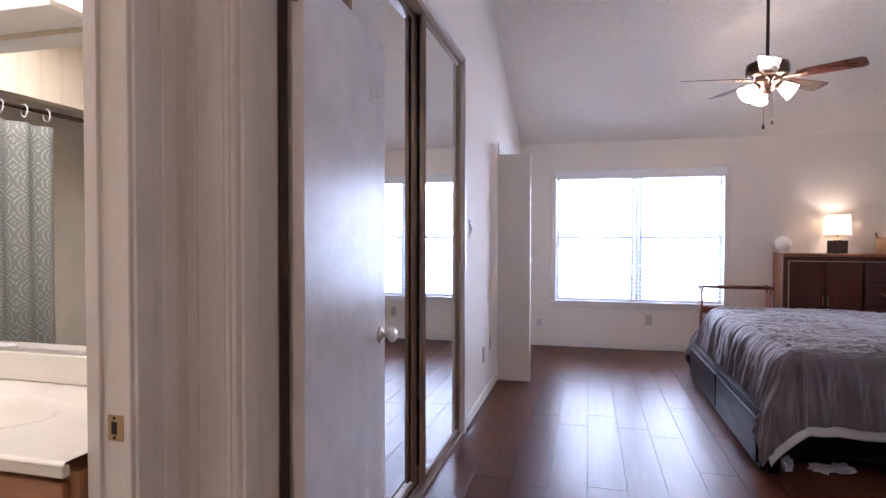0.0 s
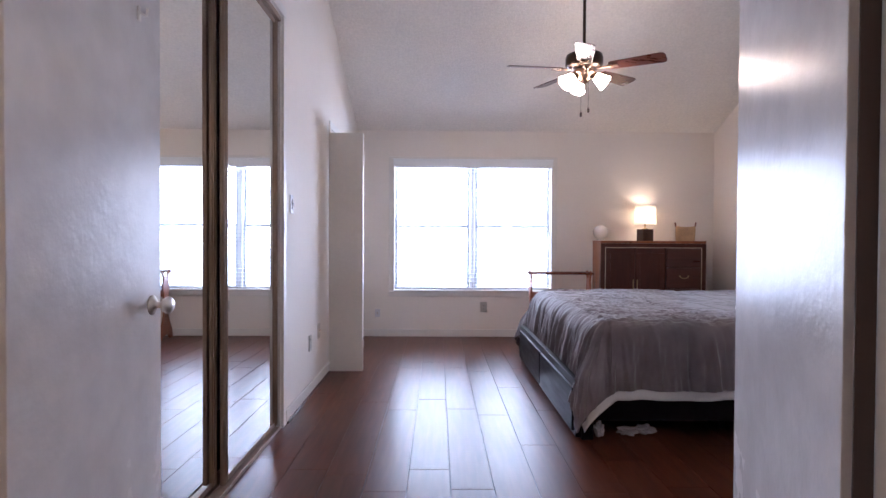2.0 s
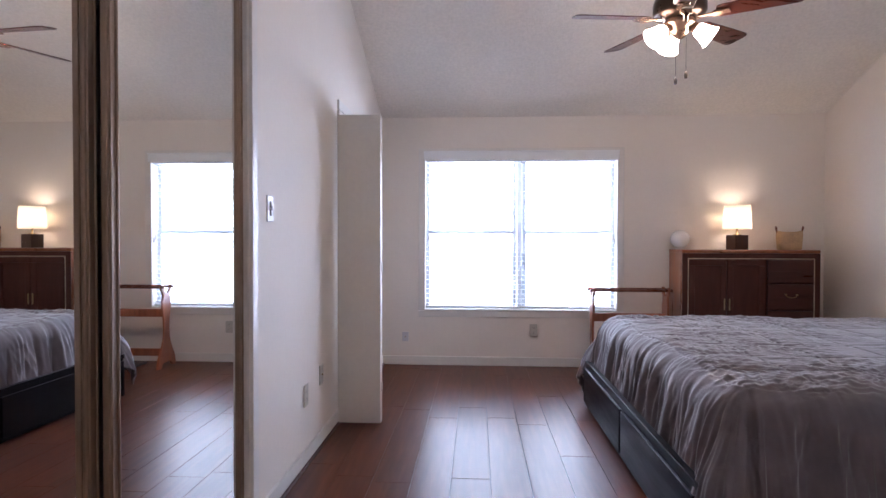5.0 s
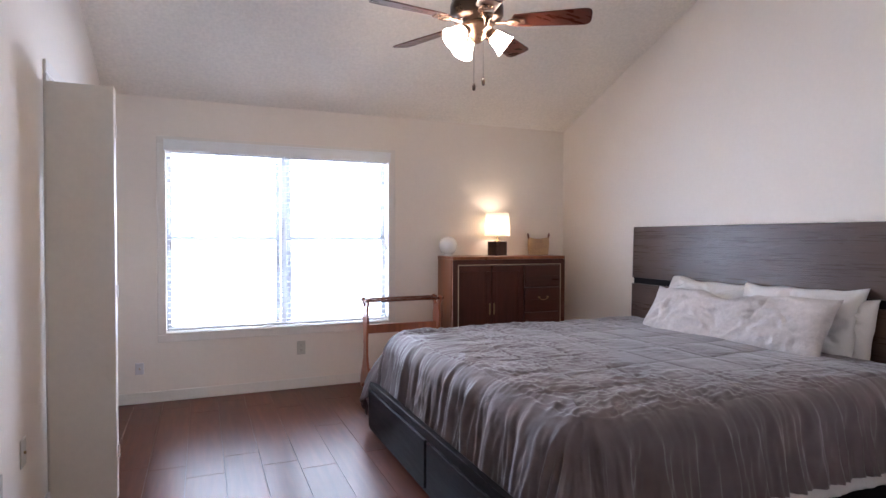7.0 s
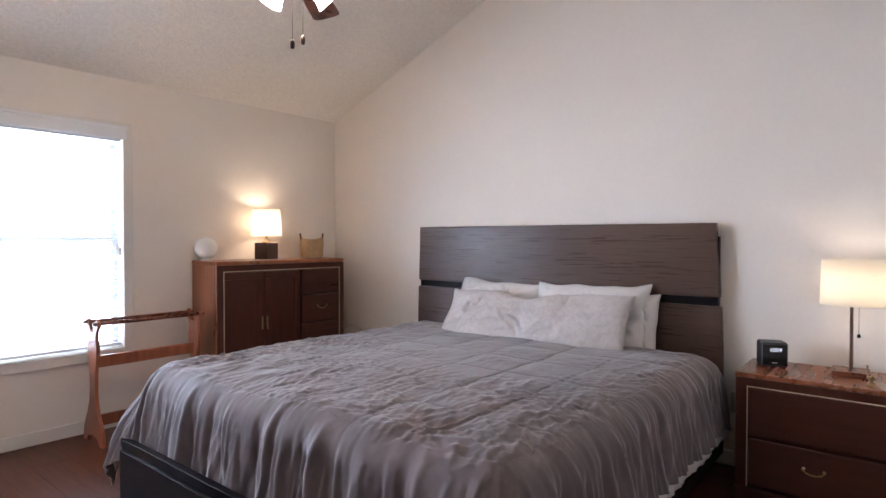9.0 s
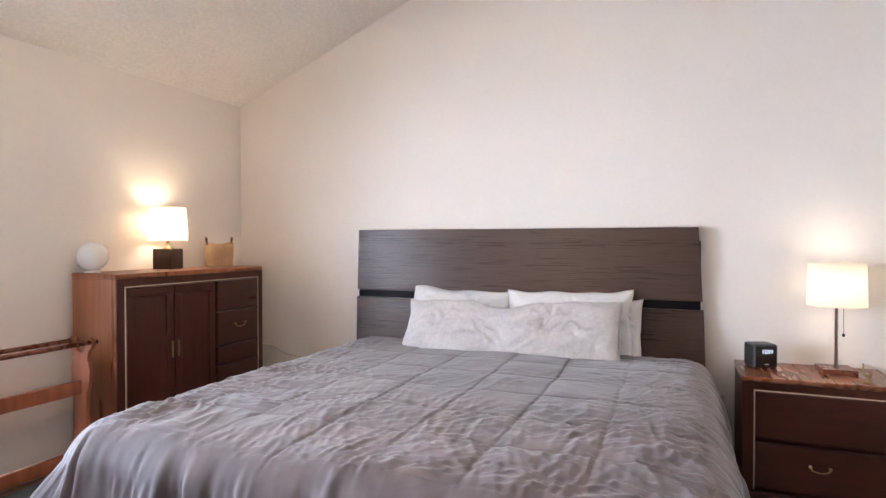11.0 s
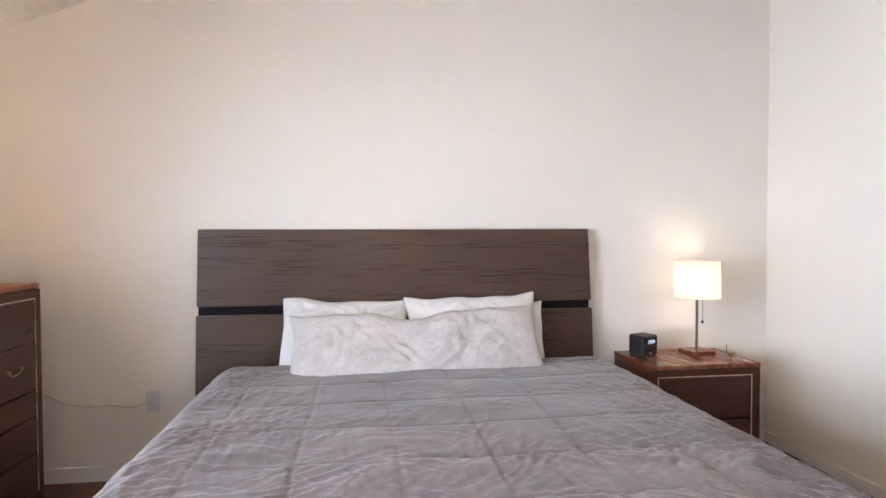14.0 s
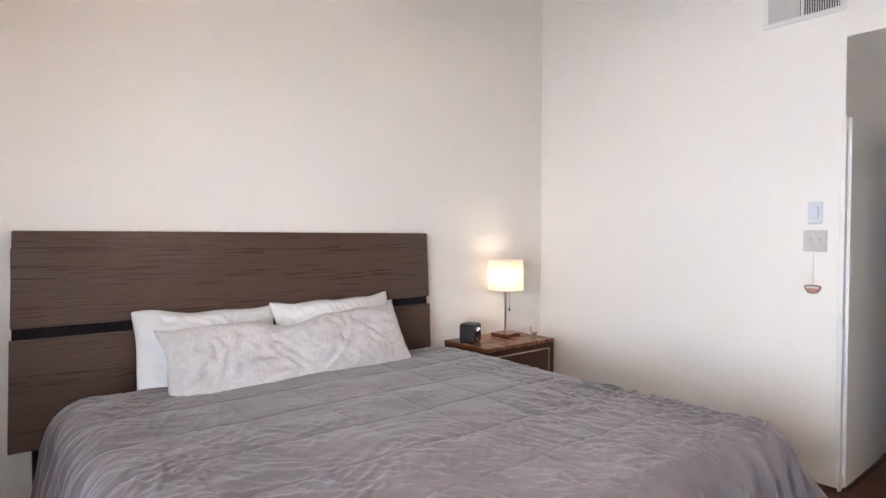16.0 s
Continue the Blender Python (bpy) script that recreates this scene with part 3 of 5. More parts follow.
# ---------------------------------------------------------------- window
def window_unit():
    e = thing("window_1", pose(0, NY, 0), "double vinyl single-hung window with white casing and lowered blinds", "window", kind="structure")
    x0, x1, z0, z1 = WIN
    bm = bmesh.new()
    for b in ((x0 - 0.062, x0, -0.016, 0.0, z0, z1), (x1, x1 + 0.062, -0.016, 0.0, z0, z1), (x0 - 0.062, x1 + 0.062, -0.016, 0.0, z1, z1 + 0.062), (x0 - 0.062, x1 + 0.062, -0.015, 0.0, z0 - 0.062, z0 - 0.002)):
        box(bm, *b, bevel=0.004)
    part("casing", bm, M_TRIM, e, "white painted window casing")
    bm = bmesh.new()
    box(bm, x0 - 0.004, x1 + 0.004, -0.026, 0.10, z0 - 0.004, z0 + 0.012, bevel=0.004)
    part("window_sill", bm, M_TRIM, e, "white painted sill")
    xm = (x0 + x1) / 2
    bm = bmesh.new()
    box(bm, xm - 0.022, xm + 0.022, 0.07, 0.15, z0 + 0.012, z1, bevel=0.003)
    part("mullion", bm, M_VINYL, e, "white mullion")
    zm = 1.275
    for a, b in ((x0, xm - 0.028), (xm + 0.028, x1)):
        for lo, hi, dy in ((z0 + 0.012, zm + 0.016, 0.09), (zm - 0.016, z1, 0.115)):
            bm = bmesh.new()
            f = 0.036
            box(bm, a, a + f, dy, dy + 0.024, lo, hi, bevel=0.002)
            box(bm, b - f, b, dy, dy + 0.024, lo, hi, bevel=0.002)
            box(bm, a + f, b - f, dy, dy + 0.024, lo, lo + f, bevel=0.002)
            box(bm, a + f, b - f, dy, dy + 0.024, hi - f, hi, bevel=0.002)
            sash = part("sash", bm, M_SASH_GREY, e, "sash greyed as a backlit silhouette")
            bm = bmesh.new()
            box(bm, a + f, b - f, dy + 0.010, dy + 0.013, lo + f, hi - f)
            g = part("pane", bm, M_GLASS, sash)
            g.visible_shadow = False
        for k in (0.16, 0.76):
            bm = bmesh.new()
            xx = a + (b - a) * k
            box(bm, xx, xx + 0.05, 0.078, 0.09, zm + 0.016, zm + 0.026, bevel=0.003)
            box(bm, xx + 0.018, xx + 0.032, 0.066, 0.08, zm + 0.018, zm + 0.030, bevel=0.003)
            part("sash_lock", bm, M_VINYL, e)
    return e


window_unit()


def blind(x0, x1):
    e = thing("window_blind", pose(0, NY, 0), "white horizontal blind lowered with open slats", "blind", group="window blinds")
    z0, z1 = WIN[2] + 0.022, WIN[3]
    bm = bmesh.new()
    box(bm, x0, x1, 0.006, 0.058, z1 - 0.062, z1 - 0.004, bevel=0.002)
    part("headrail", bm, M_SLAT, e)
    n = 31
    first = None
    for k in range(n):
        z = z0 + 0.045 + (z1 - 0.075 - z0 - 0.045) * k / (n - 1)
        if first is None:
            bm = bmesh.new()
            rows = []
            for side in (x0 + 0.004, x1 - 0.004):
                top = [bm.verts.new((side, 0.010 + 0.044 * j / 4, 0.004 * (1 - (j / 2 - 1) ** 2) + 0.0012)) for j in range(5)]
                low = [bm.verts.new((side, 0.010 + 0.044 * j / 4, 0.004 * (1 - (j / 2 - 1) ** 2) - 0.0012)) for j in range(5)]
                rows.append(top + low[::-1])
            for j in range(10):
                bm.faces.new((rows[0][j], rows[0][(j + 1) % 10], rows[1][(j + 1) % 10], rows[1][j]))
            bm.faces.new(rows[0][::-1]), bm.faces.new(rows[1])
            bmesh.ops.recalc_face_normals(bm, faces=bm.faces)
            first = part("slat", bm, M_SLAT, e)
            first.location = (0, 0, z)
        else:
            s = new("slat", first.data)
            s.parent = e
            s.location = (0, 0, z)
    bm = bmesh.new()
    box(bm, x0 + 0.004, x1 - 0.004, 0.012, 0.052, z0 + 0.003, z0 + 0.020, bevel=0.003)
    part("bottom_rail", bm, M_SLAT, e)
    for f in (0.12, 0.5, 0.88):
        x = x0 + (x1 - x0) * f
        for y in (0.009, 0.055):
            bm = bmesh.new()
            rod(bm, (x, y, z0 + 0.01), (x, y, z1 - 0.05), 0.0009, 5)
            part("ladder_cord", bm, M_SLAT, e)
    xw = x0 + 0.03 if x0 < 0.5 else x1 - 0.03
    bm = bmesh.new()
    rod(bm, (xw, 0.0, z1 - 0.06), (xw, 0.0, 1.24), 0.0015, 6)
    lathe(bm, [(0.002, 0.05), (0.006, 0.04), (0.008, 0.0), (0.0, 0.0)], 10, (xw, 0.0, 1.20))
    lathe(bm, [(0.002, 0.05), (0.006, 0.04), (0.008, 0.0), (0.0, 0.0)], 10, (xw + 0.018, 0.0, 1.17))
    part("pull_cord", bm, M_GREYPLATE, e, "cord with small tassels")
    return e


XM = (WIN[0] + WIN[1]) / 2
blind(WIN[0] + 0.006, XM - 0.003)
blind(XM + 0.003, WIN[1] - 0.006)
val = thing("blind_valance", pose(0, NY, 0), "white moulded valance over the window blinds", "valance")
bm = bmesh.new()
box(bm, WIN[0] - 0.006, WIN[1] + 0.006, -0.062, -0.050, WIN[3] - 0.055, WIN[3] + 0.030, bevel=0.003)
box(bm, WIN[0] - 0.010, WIN[1] + 0.010, -0.068, -0.046, WIN[3] + 0.018, WIN[3] + 0.032, bevel=0.003)
part("board", bm, M_SLAT, val)
for x in (WIN[0] - 0.005, WIN[1] + 0.005):
    bm = bmesh.new()
    box(bm, x - 0.005, x + 0.005, -0.050, -0.0165, WIN[3] - 0.05, WIN[3] + 0.018, bevel=0.002)
    part("return", bm, M_SLAT, val)
solid("backdrop", box(bmesh.new(), -60, 60, 70, 70.2, -0.4, 50), M_OUTSIDE, "hazy bright sky beyond the window", "backdrop")


# ---------------------------------------------------------------- bed
BX0, BX1, BY0, BY1 = 1.37, 3.70, 3.47, 5.60
bed = thing("bed", pose(BX0, BY0, 0), "king storage bed with espresso oak headboard and drawers", "bed")
L, W = BX1 - BX0, BY1 - BY0
bm = bmesh.new()
box(bm, 0.0, 0.035, 0.0, W, 0.015, 0.33, bevel=0.003)
part("foot_panel", bm, M_FRAME, bed, "dark espresso foot board")
for k in range(2):
    bm = bmesh.new()
    a = 0.03 + k * (W - 0.03) / 2
    box(bm, -0.016, 0.0, a, a + (W - 0.09) / 2, 0.045, 0.285, bevel=0.003)
    part("drawer", bm, M_FRAME, bed, "flush espresso drawer front")
for y in (0.0, W - 0.06):
    bm = bmesh.new()
    box(bm, 0.036, 0.10, y, y + 0.06, 0.0, 0.33, bevel=0.003)
    part("leg", bm, M_FRAME, bed)
for y0, y1 in ((0.0, 0.03), (W - 0.03, W)):
    bm = bmesh.new()
    box(bm, 0.10, L - 0.06, y0, y1, 0.11, 0.33, bevel=0.003)
    part("side_rail", bm, M_FRAME, bed)
bm = bmesh.new()
box(bm, 0.036, L - 0.06, 0.031, W - 0.031, 0.235, 0.265)
part("slat_deck", bm, M_FRAME, bed)
bm = bmesh.new()
box(bm, 0.9, 0.94, 0.2, W - 0.2, 0.0, 0.234)
part("centre_support", bm, M_FRAME, bed)
bm = bmesh.new()
box(bm, 0.18, L - 0.06, 0.08, W - 0.06, 0.267, 0.60, bevel=0.05, segs=4)
part("mattress", bm, M_MATTRESS, bed, "white quilted mattress", smooth=True)
# headboard: two boards with a gap over a recessed backing
HB0, HB1 = 3.535 - BY0, 5.755 - BY0
hx = 3.705 - BX0
tz = 1.378


def hb_board(y0t, y1t, y0b, y1b, z0, z1):
    b = bmesh.new()
    slab(b, [(y0b, z0), (y1b, z0), (y1t, z1), (y0t, z1)], 0.045, Matrix(((0, 0, 1, hx), (1, 0, 0, 0), (0, 1, 0, 0), (0, 0, 0, 1))), bevel=0.004)
    return b


part("headboard_panel", hb_board(HB0, HB1, HB0 - 0.022, HB1 + 0.012, 0.955, tz), M_ESPRESSO, bed, "wire-brushed espresso oak board")
part("headboard_panel", hb_board(HB0 - 0.028, HB1 + 0.016, HB0 - 0.045, HB1 + 0.026, 0.42, 0.905), M_ESPRESSO, bed, "wire-brushed espresso oak board")
# near-black backing: the shade in the gap between the boards is its colour
bm = bmesh.new()
box(bm, hx + 0.016, hx + 0.05, HB0 - 0.012, HB1 + 0.006, 0.42, 1.30)
part("headboard_backing", bm, M_FRAME, bed)
for y in (HB0 + 0.06, HB1 - 0.16):
    bm = bmesh.new()
    box(bm, hx + 0.012, hx + 0.052, y, y + 0.1, 0.0, 0.419, bevel=0.003)
    part("headboard_leg", bm, M_FRAME, bed)


# ---------------------------------------------------------------- comforter
def smooth01(t):
    t = max(0.0, min(1.0, t))
    return t * t * (3 - 2 * t)


PUCKERS = ((0.40, 0.32, 0.075, 0.0085), (1.10, 0.24, 0.062, 0.0065), (1.80, 0.26, 0.066, 0.0070), (-0.30, 0.26, 0.058, 0.0065), (0.05, 0.36, 0.050, 0.0055), (0.22, 0.20, 0.034, 0.0048), (0.75, 0.18, 0.036, 0.0045), (2.3, 0.18, 0.040, 0.0045))


def comforter(lining=False):
    """A quilted plush comforter over the mattress: flat with wrinkles on top, hanging in folds at foot and sides."""
    x0, xh = BX0 + 0.225, 3.60            # foot edge of the mattress top, head edge of the cloth
    y0, y1 = BY0 + 0.125, BY1 - 0.085      # side edges of the top
    z0 = 0.66
    foot, side_s, side_n = 0.495, 0.45, 0.47
    nx, ny = 390, 370
    if lining:
        foot, side_s, side_n, z0 = 0.425, 0.475, 0.47, 0.640
        nx, ny = 130, 130
    bm = bmesh.new()
    grid = []
    for i in range(nx + 1):
        a = i / nx * (xh - x0 + foot)          # from head to foot
        row = []
        for j in range(ny + 1):
            b = -side_s + j / ny * (y1 - y0 + side_s + side_n)
            px = xh - a
            py = y0 + b
            ox = max(0.0, x0 - px)
            oy = max(0.0, y0 - py) if py < y0 else -max(0.0, py - y1)
            d = math.hypot(ox, oy)
            cx, cy = max(px, x0), min(max(py, y0), y1)
            r = 0.115 if lining else 0.135
            wr = noise.noise(Vector((px * 2.3, py * 2.0, 1.3)))
            if d > 0:
                ux, uy = -ox / d, -oy / d
                arc = r * math.pi / 2
                if d < arc:
                    t = d / r
                    out, drop = r * math.sin(t), r * (1 - math.cos(t))
                else:
                    out, drop = r + (d - arc) * 0.16, r + (d - arc) * 0.985
                ang = math.atan2(uy, ux)
                per = (cy * 1.0 - cx * 1.0) + ang * 0.35
                depth = smooth01((d - 0.04) / 0.28)
                fold = math.sin(per * 27 + 7.0 * noise.noise(Vector((per * 3.1, 0.2, 4)))) * 0.4 + noise.noise(Vector((per * 15, d * 1.2, 7)))
                fold += 0.55 * noise.noise(Vector((per * 40 + 2 * d, d * 2.5, 3)))
                fold += 0.5 * (0.7 - abs(noise.noise(Vector((per * 22 - 5 * d, d * 4.0, 13)))))
                amp = (0.010 if lining else 0.026) * depth + 0.003
                out += fold * amp
                drop += 0.035 * depth * noise.noise(Vector((per * 2.2, 2.0, 9)))
                out += 0.11 * smooth01(min(ox, abs(oy)) / 0.26) * smooth01((d - 0.1) / 0.3)
                x, y, z = cx + ux * out, cy + uy * out, z0 - drop
            else:
                x, y, z = px, py, z0
            # soft puckers: short ridges in four directions, in patches, denser towards the foot and the sides
            top = smooth01(1 - d / 0.16)
            foot_side = smooth01(1 - (px - x0) / 1.5)
            edge_side = smooth01(1 - min(py - y0, y1 - py) / 0.55)
            rough = 0.15 + 0.65 * foot_side + 0.45 * edge_side
            lift = 0.0
            for k, (turn, long, wide, high) in enumerate(PUCKERS):
                c, q = math.cos(turn), math.sin(turn)
                u, v = px * c + py * q, -px * q + py * c
                patch = smooth01((noise.noise(Vector((px * 2.6 + 9 * k, py * 2.6, 5.0 + k))) + 0.12) / 0.34)
                if patch > 0:
                    bend = 0.55 * noise.noise(Vector((px * 3.4, py * 3.4, 20 + k)))
                    n1 = noise.noise(Vector((u / long, v / wide + bend * 2.2, 40 + 7 * k)))
                    lift += patch * high * (max(0.0, 1 - 2.4 * abs(n1)) ** 1.4 - 0.25)
            z += top * (rough * lift + 0.010 * noise.noise(Vector((px * 2.1, py * 1.9, 3))) + 0.006 * noise.noise(Vector((px * 6.5, py * 6.0, 7))))
            # quilting channels in squares
            wx, wy = px + 0.014 * noise.noise(Vector((px * 3, py * 3, 0))), py + 0.014 * noise.noise(Vector((px * 3, py * 3, 8)))
            gx = abs(((wx - 2.80) / 0.31 + 0.5) % 1.0 - 0.5) * 0.31
            gy = abs(((wy - 4.77) / 0.303 + 0.5) % 1.0 - 0.5) * 0.303
            groove = math.exp(-(gx / 0.0050) ** 2) + math.exp(-(gy / 0.0050) ** 2)
            puff = min(gx, 0.07) * min(gy, 0.07)
            z += (0.25 + 0.75 * top) * (-0.0045 * min(groove, 1.0) + 0.55 * puff)
            if px > 3.50:
                z -= 0.03 * smooth01((px - 3.50) / 0.10)
            row.append(bm.verts.new((x, y, z)))
        grid.append(row)
    for i in range(nx):
        for j in range(ny):
            bm.faces.new((grid[i][j], grid[i][j + 1], grid[i + 1][j + 1], grid[i + 1][j]))
    bmesh.ops.recalc_face_normals(bm, faces=bm.faces)
    ob = part("lining" if lining else "quilted_cloth", bm, M_SHEET if lining else M_LINEN, COMFORTER, "white cotton lining" if lining else "", smooth=True)
    so = ob.modifiers.new("thick", "SOLIDIFY")
    so.thickness, so.offset = (0.003 if lining else 0.012), -1.0
    return ob


COMFORTER = thing("comforter", Matrix(), "rumpled grey-brown plush quilted comforter over the bed", "comforter")

comforter()
comforter(True)


# ---------------------------------------------------------------- pillows
def pillow(name, w, h, t, m, material, label, seed=0.0, crease=0.0, dip=0.0):
    """A soft pillow, w along y and h along z before m, with pinched corners."""
    bm = bmesh.new()
    n1, n2 = 84, 40
    both = []
    for s in (1, -1):
        g = []
        for i in range(n1 + 1):
            u = -1 + 2 * i / n1
            row = []
            for j in range(n2 + 1):
                v = -1 + 2 * j / n2
                e = max(0.0, (1 - abs(u) ** 4.5)) * max(0.0, (1 - abs(v) ** 3.2))
                d = t / 2 * (e ** 0.55)
                yy = u * w / 2 * (1 - 0.035 * (1 - v * v) * abs(u) ** 3)
                zz = v * h / 2 * (1 - 0.09 * (1 - u * u) * abs(v) ** 3)
                k = noise.noise(Vector((yy * 5 + seed, zz * 5, s * 2.0)))
                k2 = 1 - abs(noise.noise(Vector((yy * 9 + seed + 2 * k, zz * 13 + yy * 5, s * 3.0))))
                k3 = 1 - abs(noise.noise(Vector((yy * 8 + seed + 3 * k, zz * 26 - yy * 14 + 4 * k, s * 5.0))))
                d += e * (0.018 * k + 0.046 * (k2 - 0.78) + 0.020 * (k3 - 0.78))
                yy += 0.012 * noise.noise(Vector((zz * 7, seed, u)))
                zz += 0.014 * noise.noise(Vector((yy * 6, seed + 3, v)))
                d -= crease * math.exp(-((yy - 0.03) / 0.07) ** 2 - ((zz + 0.03) / 0.10) ** 2)
                zz -= dip * smooth01((v + 0.2) / 1.2) * math.exp(-((yy - 0.02) / 0.13) ** 2)
                row.append(bm.verts.new((-s * d, yy, zz)))
            g.append(row)
        both.append(g)
    for s, g in zip((1, -1), both):
        for i in range(n1):
            for j in range(n2):
                q = (g[i][j], g[i + 1][j], g[i + 1][j + 1], g[i][j + 1])
                bm.faces.new(q if s < 0 else q[::-1])
    bmesh.ops.remove_doubles(bm, verts=bm.verts, dist=0.0008)
    bmesh.ops.recalc_face_normals(bm, faces=bm.faces)
    ob = new(name, finish(name, bm, material, True))
    ob.matrix_world = m
    return tagged(ob, label, "pillow", group="bed pillows")


pillow("pillow", 0.70, 0.46, 0.15, pose(3.615, 4.965, 0.780, 2, 24, 0), M_SHEET, "white pillow leaning on the headboard", 1.0)
pillow("pillow", 0.75, 0.46, 0.15, pose(3.590, 4.255, 0.790, -1.5, 22, 0), M_SHEET, "white pillow leaning on the headboard", 4.0)
pillow("pillow", 0.50, 0.36, 0.13, pose(3.64, 4.08, 0.78, 0, 14, 0), M_SHEET, "white pillow tucked behind the others", 7.0)
pillow("pillow", 1.33, 0.41, 0.16, pose(3.415, 4.580, 0.768, -1.5, 33, 0), M_PILLOW, "long off-white plush pillow with a dent in its middle", 9.0, 0.035, 0.045)


# ---------------------------------------------------------------- dresser and bedside cabinet
def swan_handle(parent, at, axis, w=0.09):
    """A drooping brass bail pull; axis 'x' spans x, facing -y; 'y' spans y, facing -x."""
    bm = bmesh.new()
    pts = [(-0.5, 0.0), (-0.42, -0.16), (-0.2, -0.24), (0, -0.26), (0.2, -0.24), (0.42, -0.16), (0.5, 0.0)]
    def p(u, v, o):
        return (at[0] + u * w, at[1] - o, at[2] + v * w) if axis == "x" else (at[0] - o, at[1] + u * w, at[2] + v * w)
    for (a, b), (c, d) in zip(pts, pts[1:]):
        rod(bm, p(a, b, 0.014), p(c, d, 0.014), 0.0035, 8)
    for u in (-0.5, 0.5):
        rod(bm, p(u, 0, 0.0), p(u, 0, 0.017), 0.007, 10)
    part("handle", bm, M_BRASS, parent, "drooping brass bail handle", smooth=True)


def frame_strip(bm, x0, x1, z0, z1, y, w, d):
    """A thin raised border round a rectangle facing -y."""
    for b in ((x0, x1, z1 - w, z1), (x0, x0 + w, z0, z1 - w), (x1 - w, x1, z0, z1 - w)):
        box(bm, b[0], b[1], y - d, y, b[2], b[3])


def dresser():
    x0, x1, z1 = 2.362, 3.492, 1.118
    e = thing("dresser", pose(x0, 6.487, 0, 0, 0, -2.2), "dark walnut gentleman's chest with two doors and drawers", "dresser")
    w, d = x1 - x0, 0.375
    bm = bmesh.new()
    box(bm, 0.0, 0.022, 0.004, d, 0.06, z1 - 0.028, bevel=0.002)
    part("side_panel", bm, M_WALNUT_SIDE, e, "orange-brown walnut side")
    bm = bmesh.new()
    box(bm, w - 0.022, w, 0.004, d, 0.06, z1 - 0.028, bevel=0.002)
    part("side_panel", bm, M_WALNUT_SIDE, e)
    bm = bmesh.new()
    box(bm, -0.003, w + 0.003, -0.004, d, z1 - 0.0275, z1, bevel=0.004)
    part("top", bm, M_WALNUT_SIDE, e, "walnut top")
    bm = bmesh.new()
    box(bm, 0.0225, w - 0.0225, 0.02, d - 0.004, 0.06, z1 - 0.029)
    part("body", bm, M_WALNUT, e)
    bm = bmesh.new()
    for b in ((0.0, 0.05, 0.06, z1 - 0.029), (w - 0.05, w, 0.06, z1 - 0.029), (0.05, w - 0.05, z1 - 0.075, z1 - 0.029), (0.05, w - 0.05, 0.06, 0.11)):
        box(bm, b[0], b[1], -0.008, 0.003, b[2], b[3], bevel=0.002)
    part("front_frame", bm, M_WALNUT, e, "dark mitred front frame")
    bm = bmesh.new()
    frame_strip(bm, 0.046, w - 0.046, 0.11, z1 - 0.071, -0.008, 0.006, 0.003)
    part("inlay", bm, M_STRING, e, "thin pale inlay line")
    dw = (w - 0.10) * 0.62
    for k in range(2):
        a = 0.054 + k * dw / 2
        b = a + dw / 2 - 0.008
        bm = bmesh.new()
        box(bm, a, b, -0.004, 0.018, 0.30, z1 - 0.084, bevel=0.002)
        dr = part("door", bm, M_WALNUT, e, "framed walnut door")
        for kind, r in (("rail", (a, b, z1 - 0.134, z1 - 0.084)), ("rail", (a, b, 0.30, 0.35)), ("stile", (a, a + 0.05, 0.351, z1 - 0.135)), ("stile", (b - 0.05, b, 0.351, z1 - 0.135))):
            bm = bmesh.new()
            box(bm, r[0], r[1], -0.014, -0.0042, r[2], r[3], bevel=0.004)
            part(kind, bm, M_WALNUT, dr)
        bm = bmesh.new()
        xx = b - 0.022 if k == 0 else a + 0.012
        box(bm, xx, xx + 0.010, -0.026, -0.0145, 0.60, 0.70, bevel=0.003)
        part("handle", bm, M_BRASS, dr, "slim brass pull")
    bm = bmesh.new()
    box(bm, 0.054, 0.046 + dw, -0.012, 0.018, 0.115, 0.292, bevel=0.004)
    part("drawer", bm, M_WALNUT_H, e)
    a, b = 0.054 + dw + 0.012, w - 0.054
    for n, (lo, hi) in enumerate([(0.115, 0.30), (0.308, 0.47), (0.478, 0.60), (0.608, 0.83), (0.838, z1 - 0.084)]):
        bm = bmesh.new()
        box(bm, a, b, -0.014, 0.018, lo, hi, bevel=0.006)
        box(bm, a + 0.004, b - 0.004, -0.017, -0.014, (lo + hi) / 2 - 0.002, hi - 0.006, bevel=0.002)
        dr = part("drawer", bm, M_WALNUT_H, e, "walnut drawer front")
        if n == 3:
            swan_handle(dr, ((a + b) / 2, -0.017, (lo + hi) / 2 + 0.02), "x")
    bm = bmesh.new()
    box(bm, 0.0, w, -0.010, d - 0.01, 0.0, 0.058, bevel=0.006)
    part("plinth", bm, M_WALNUT, e)
    return e


dresser()


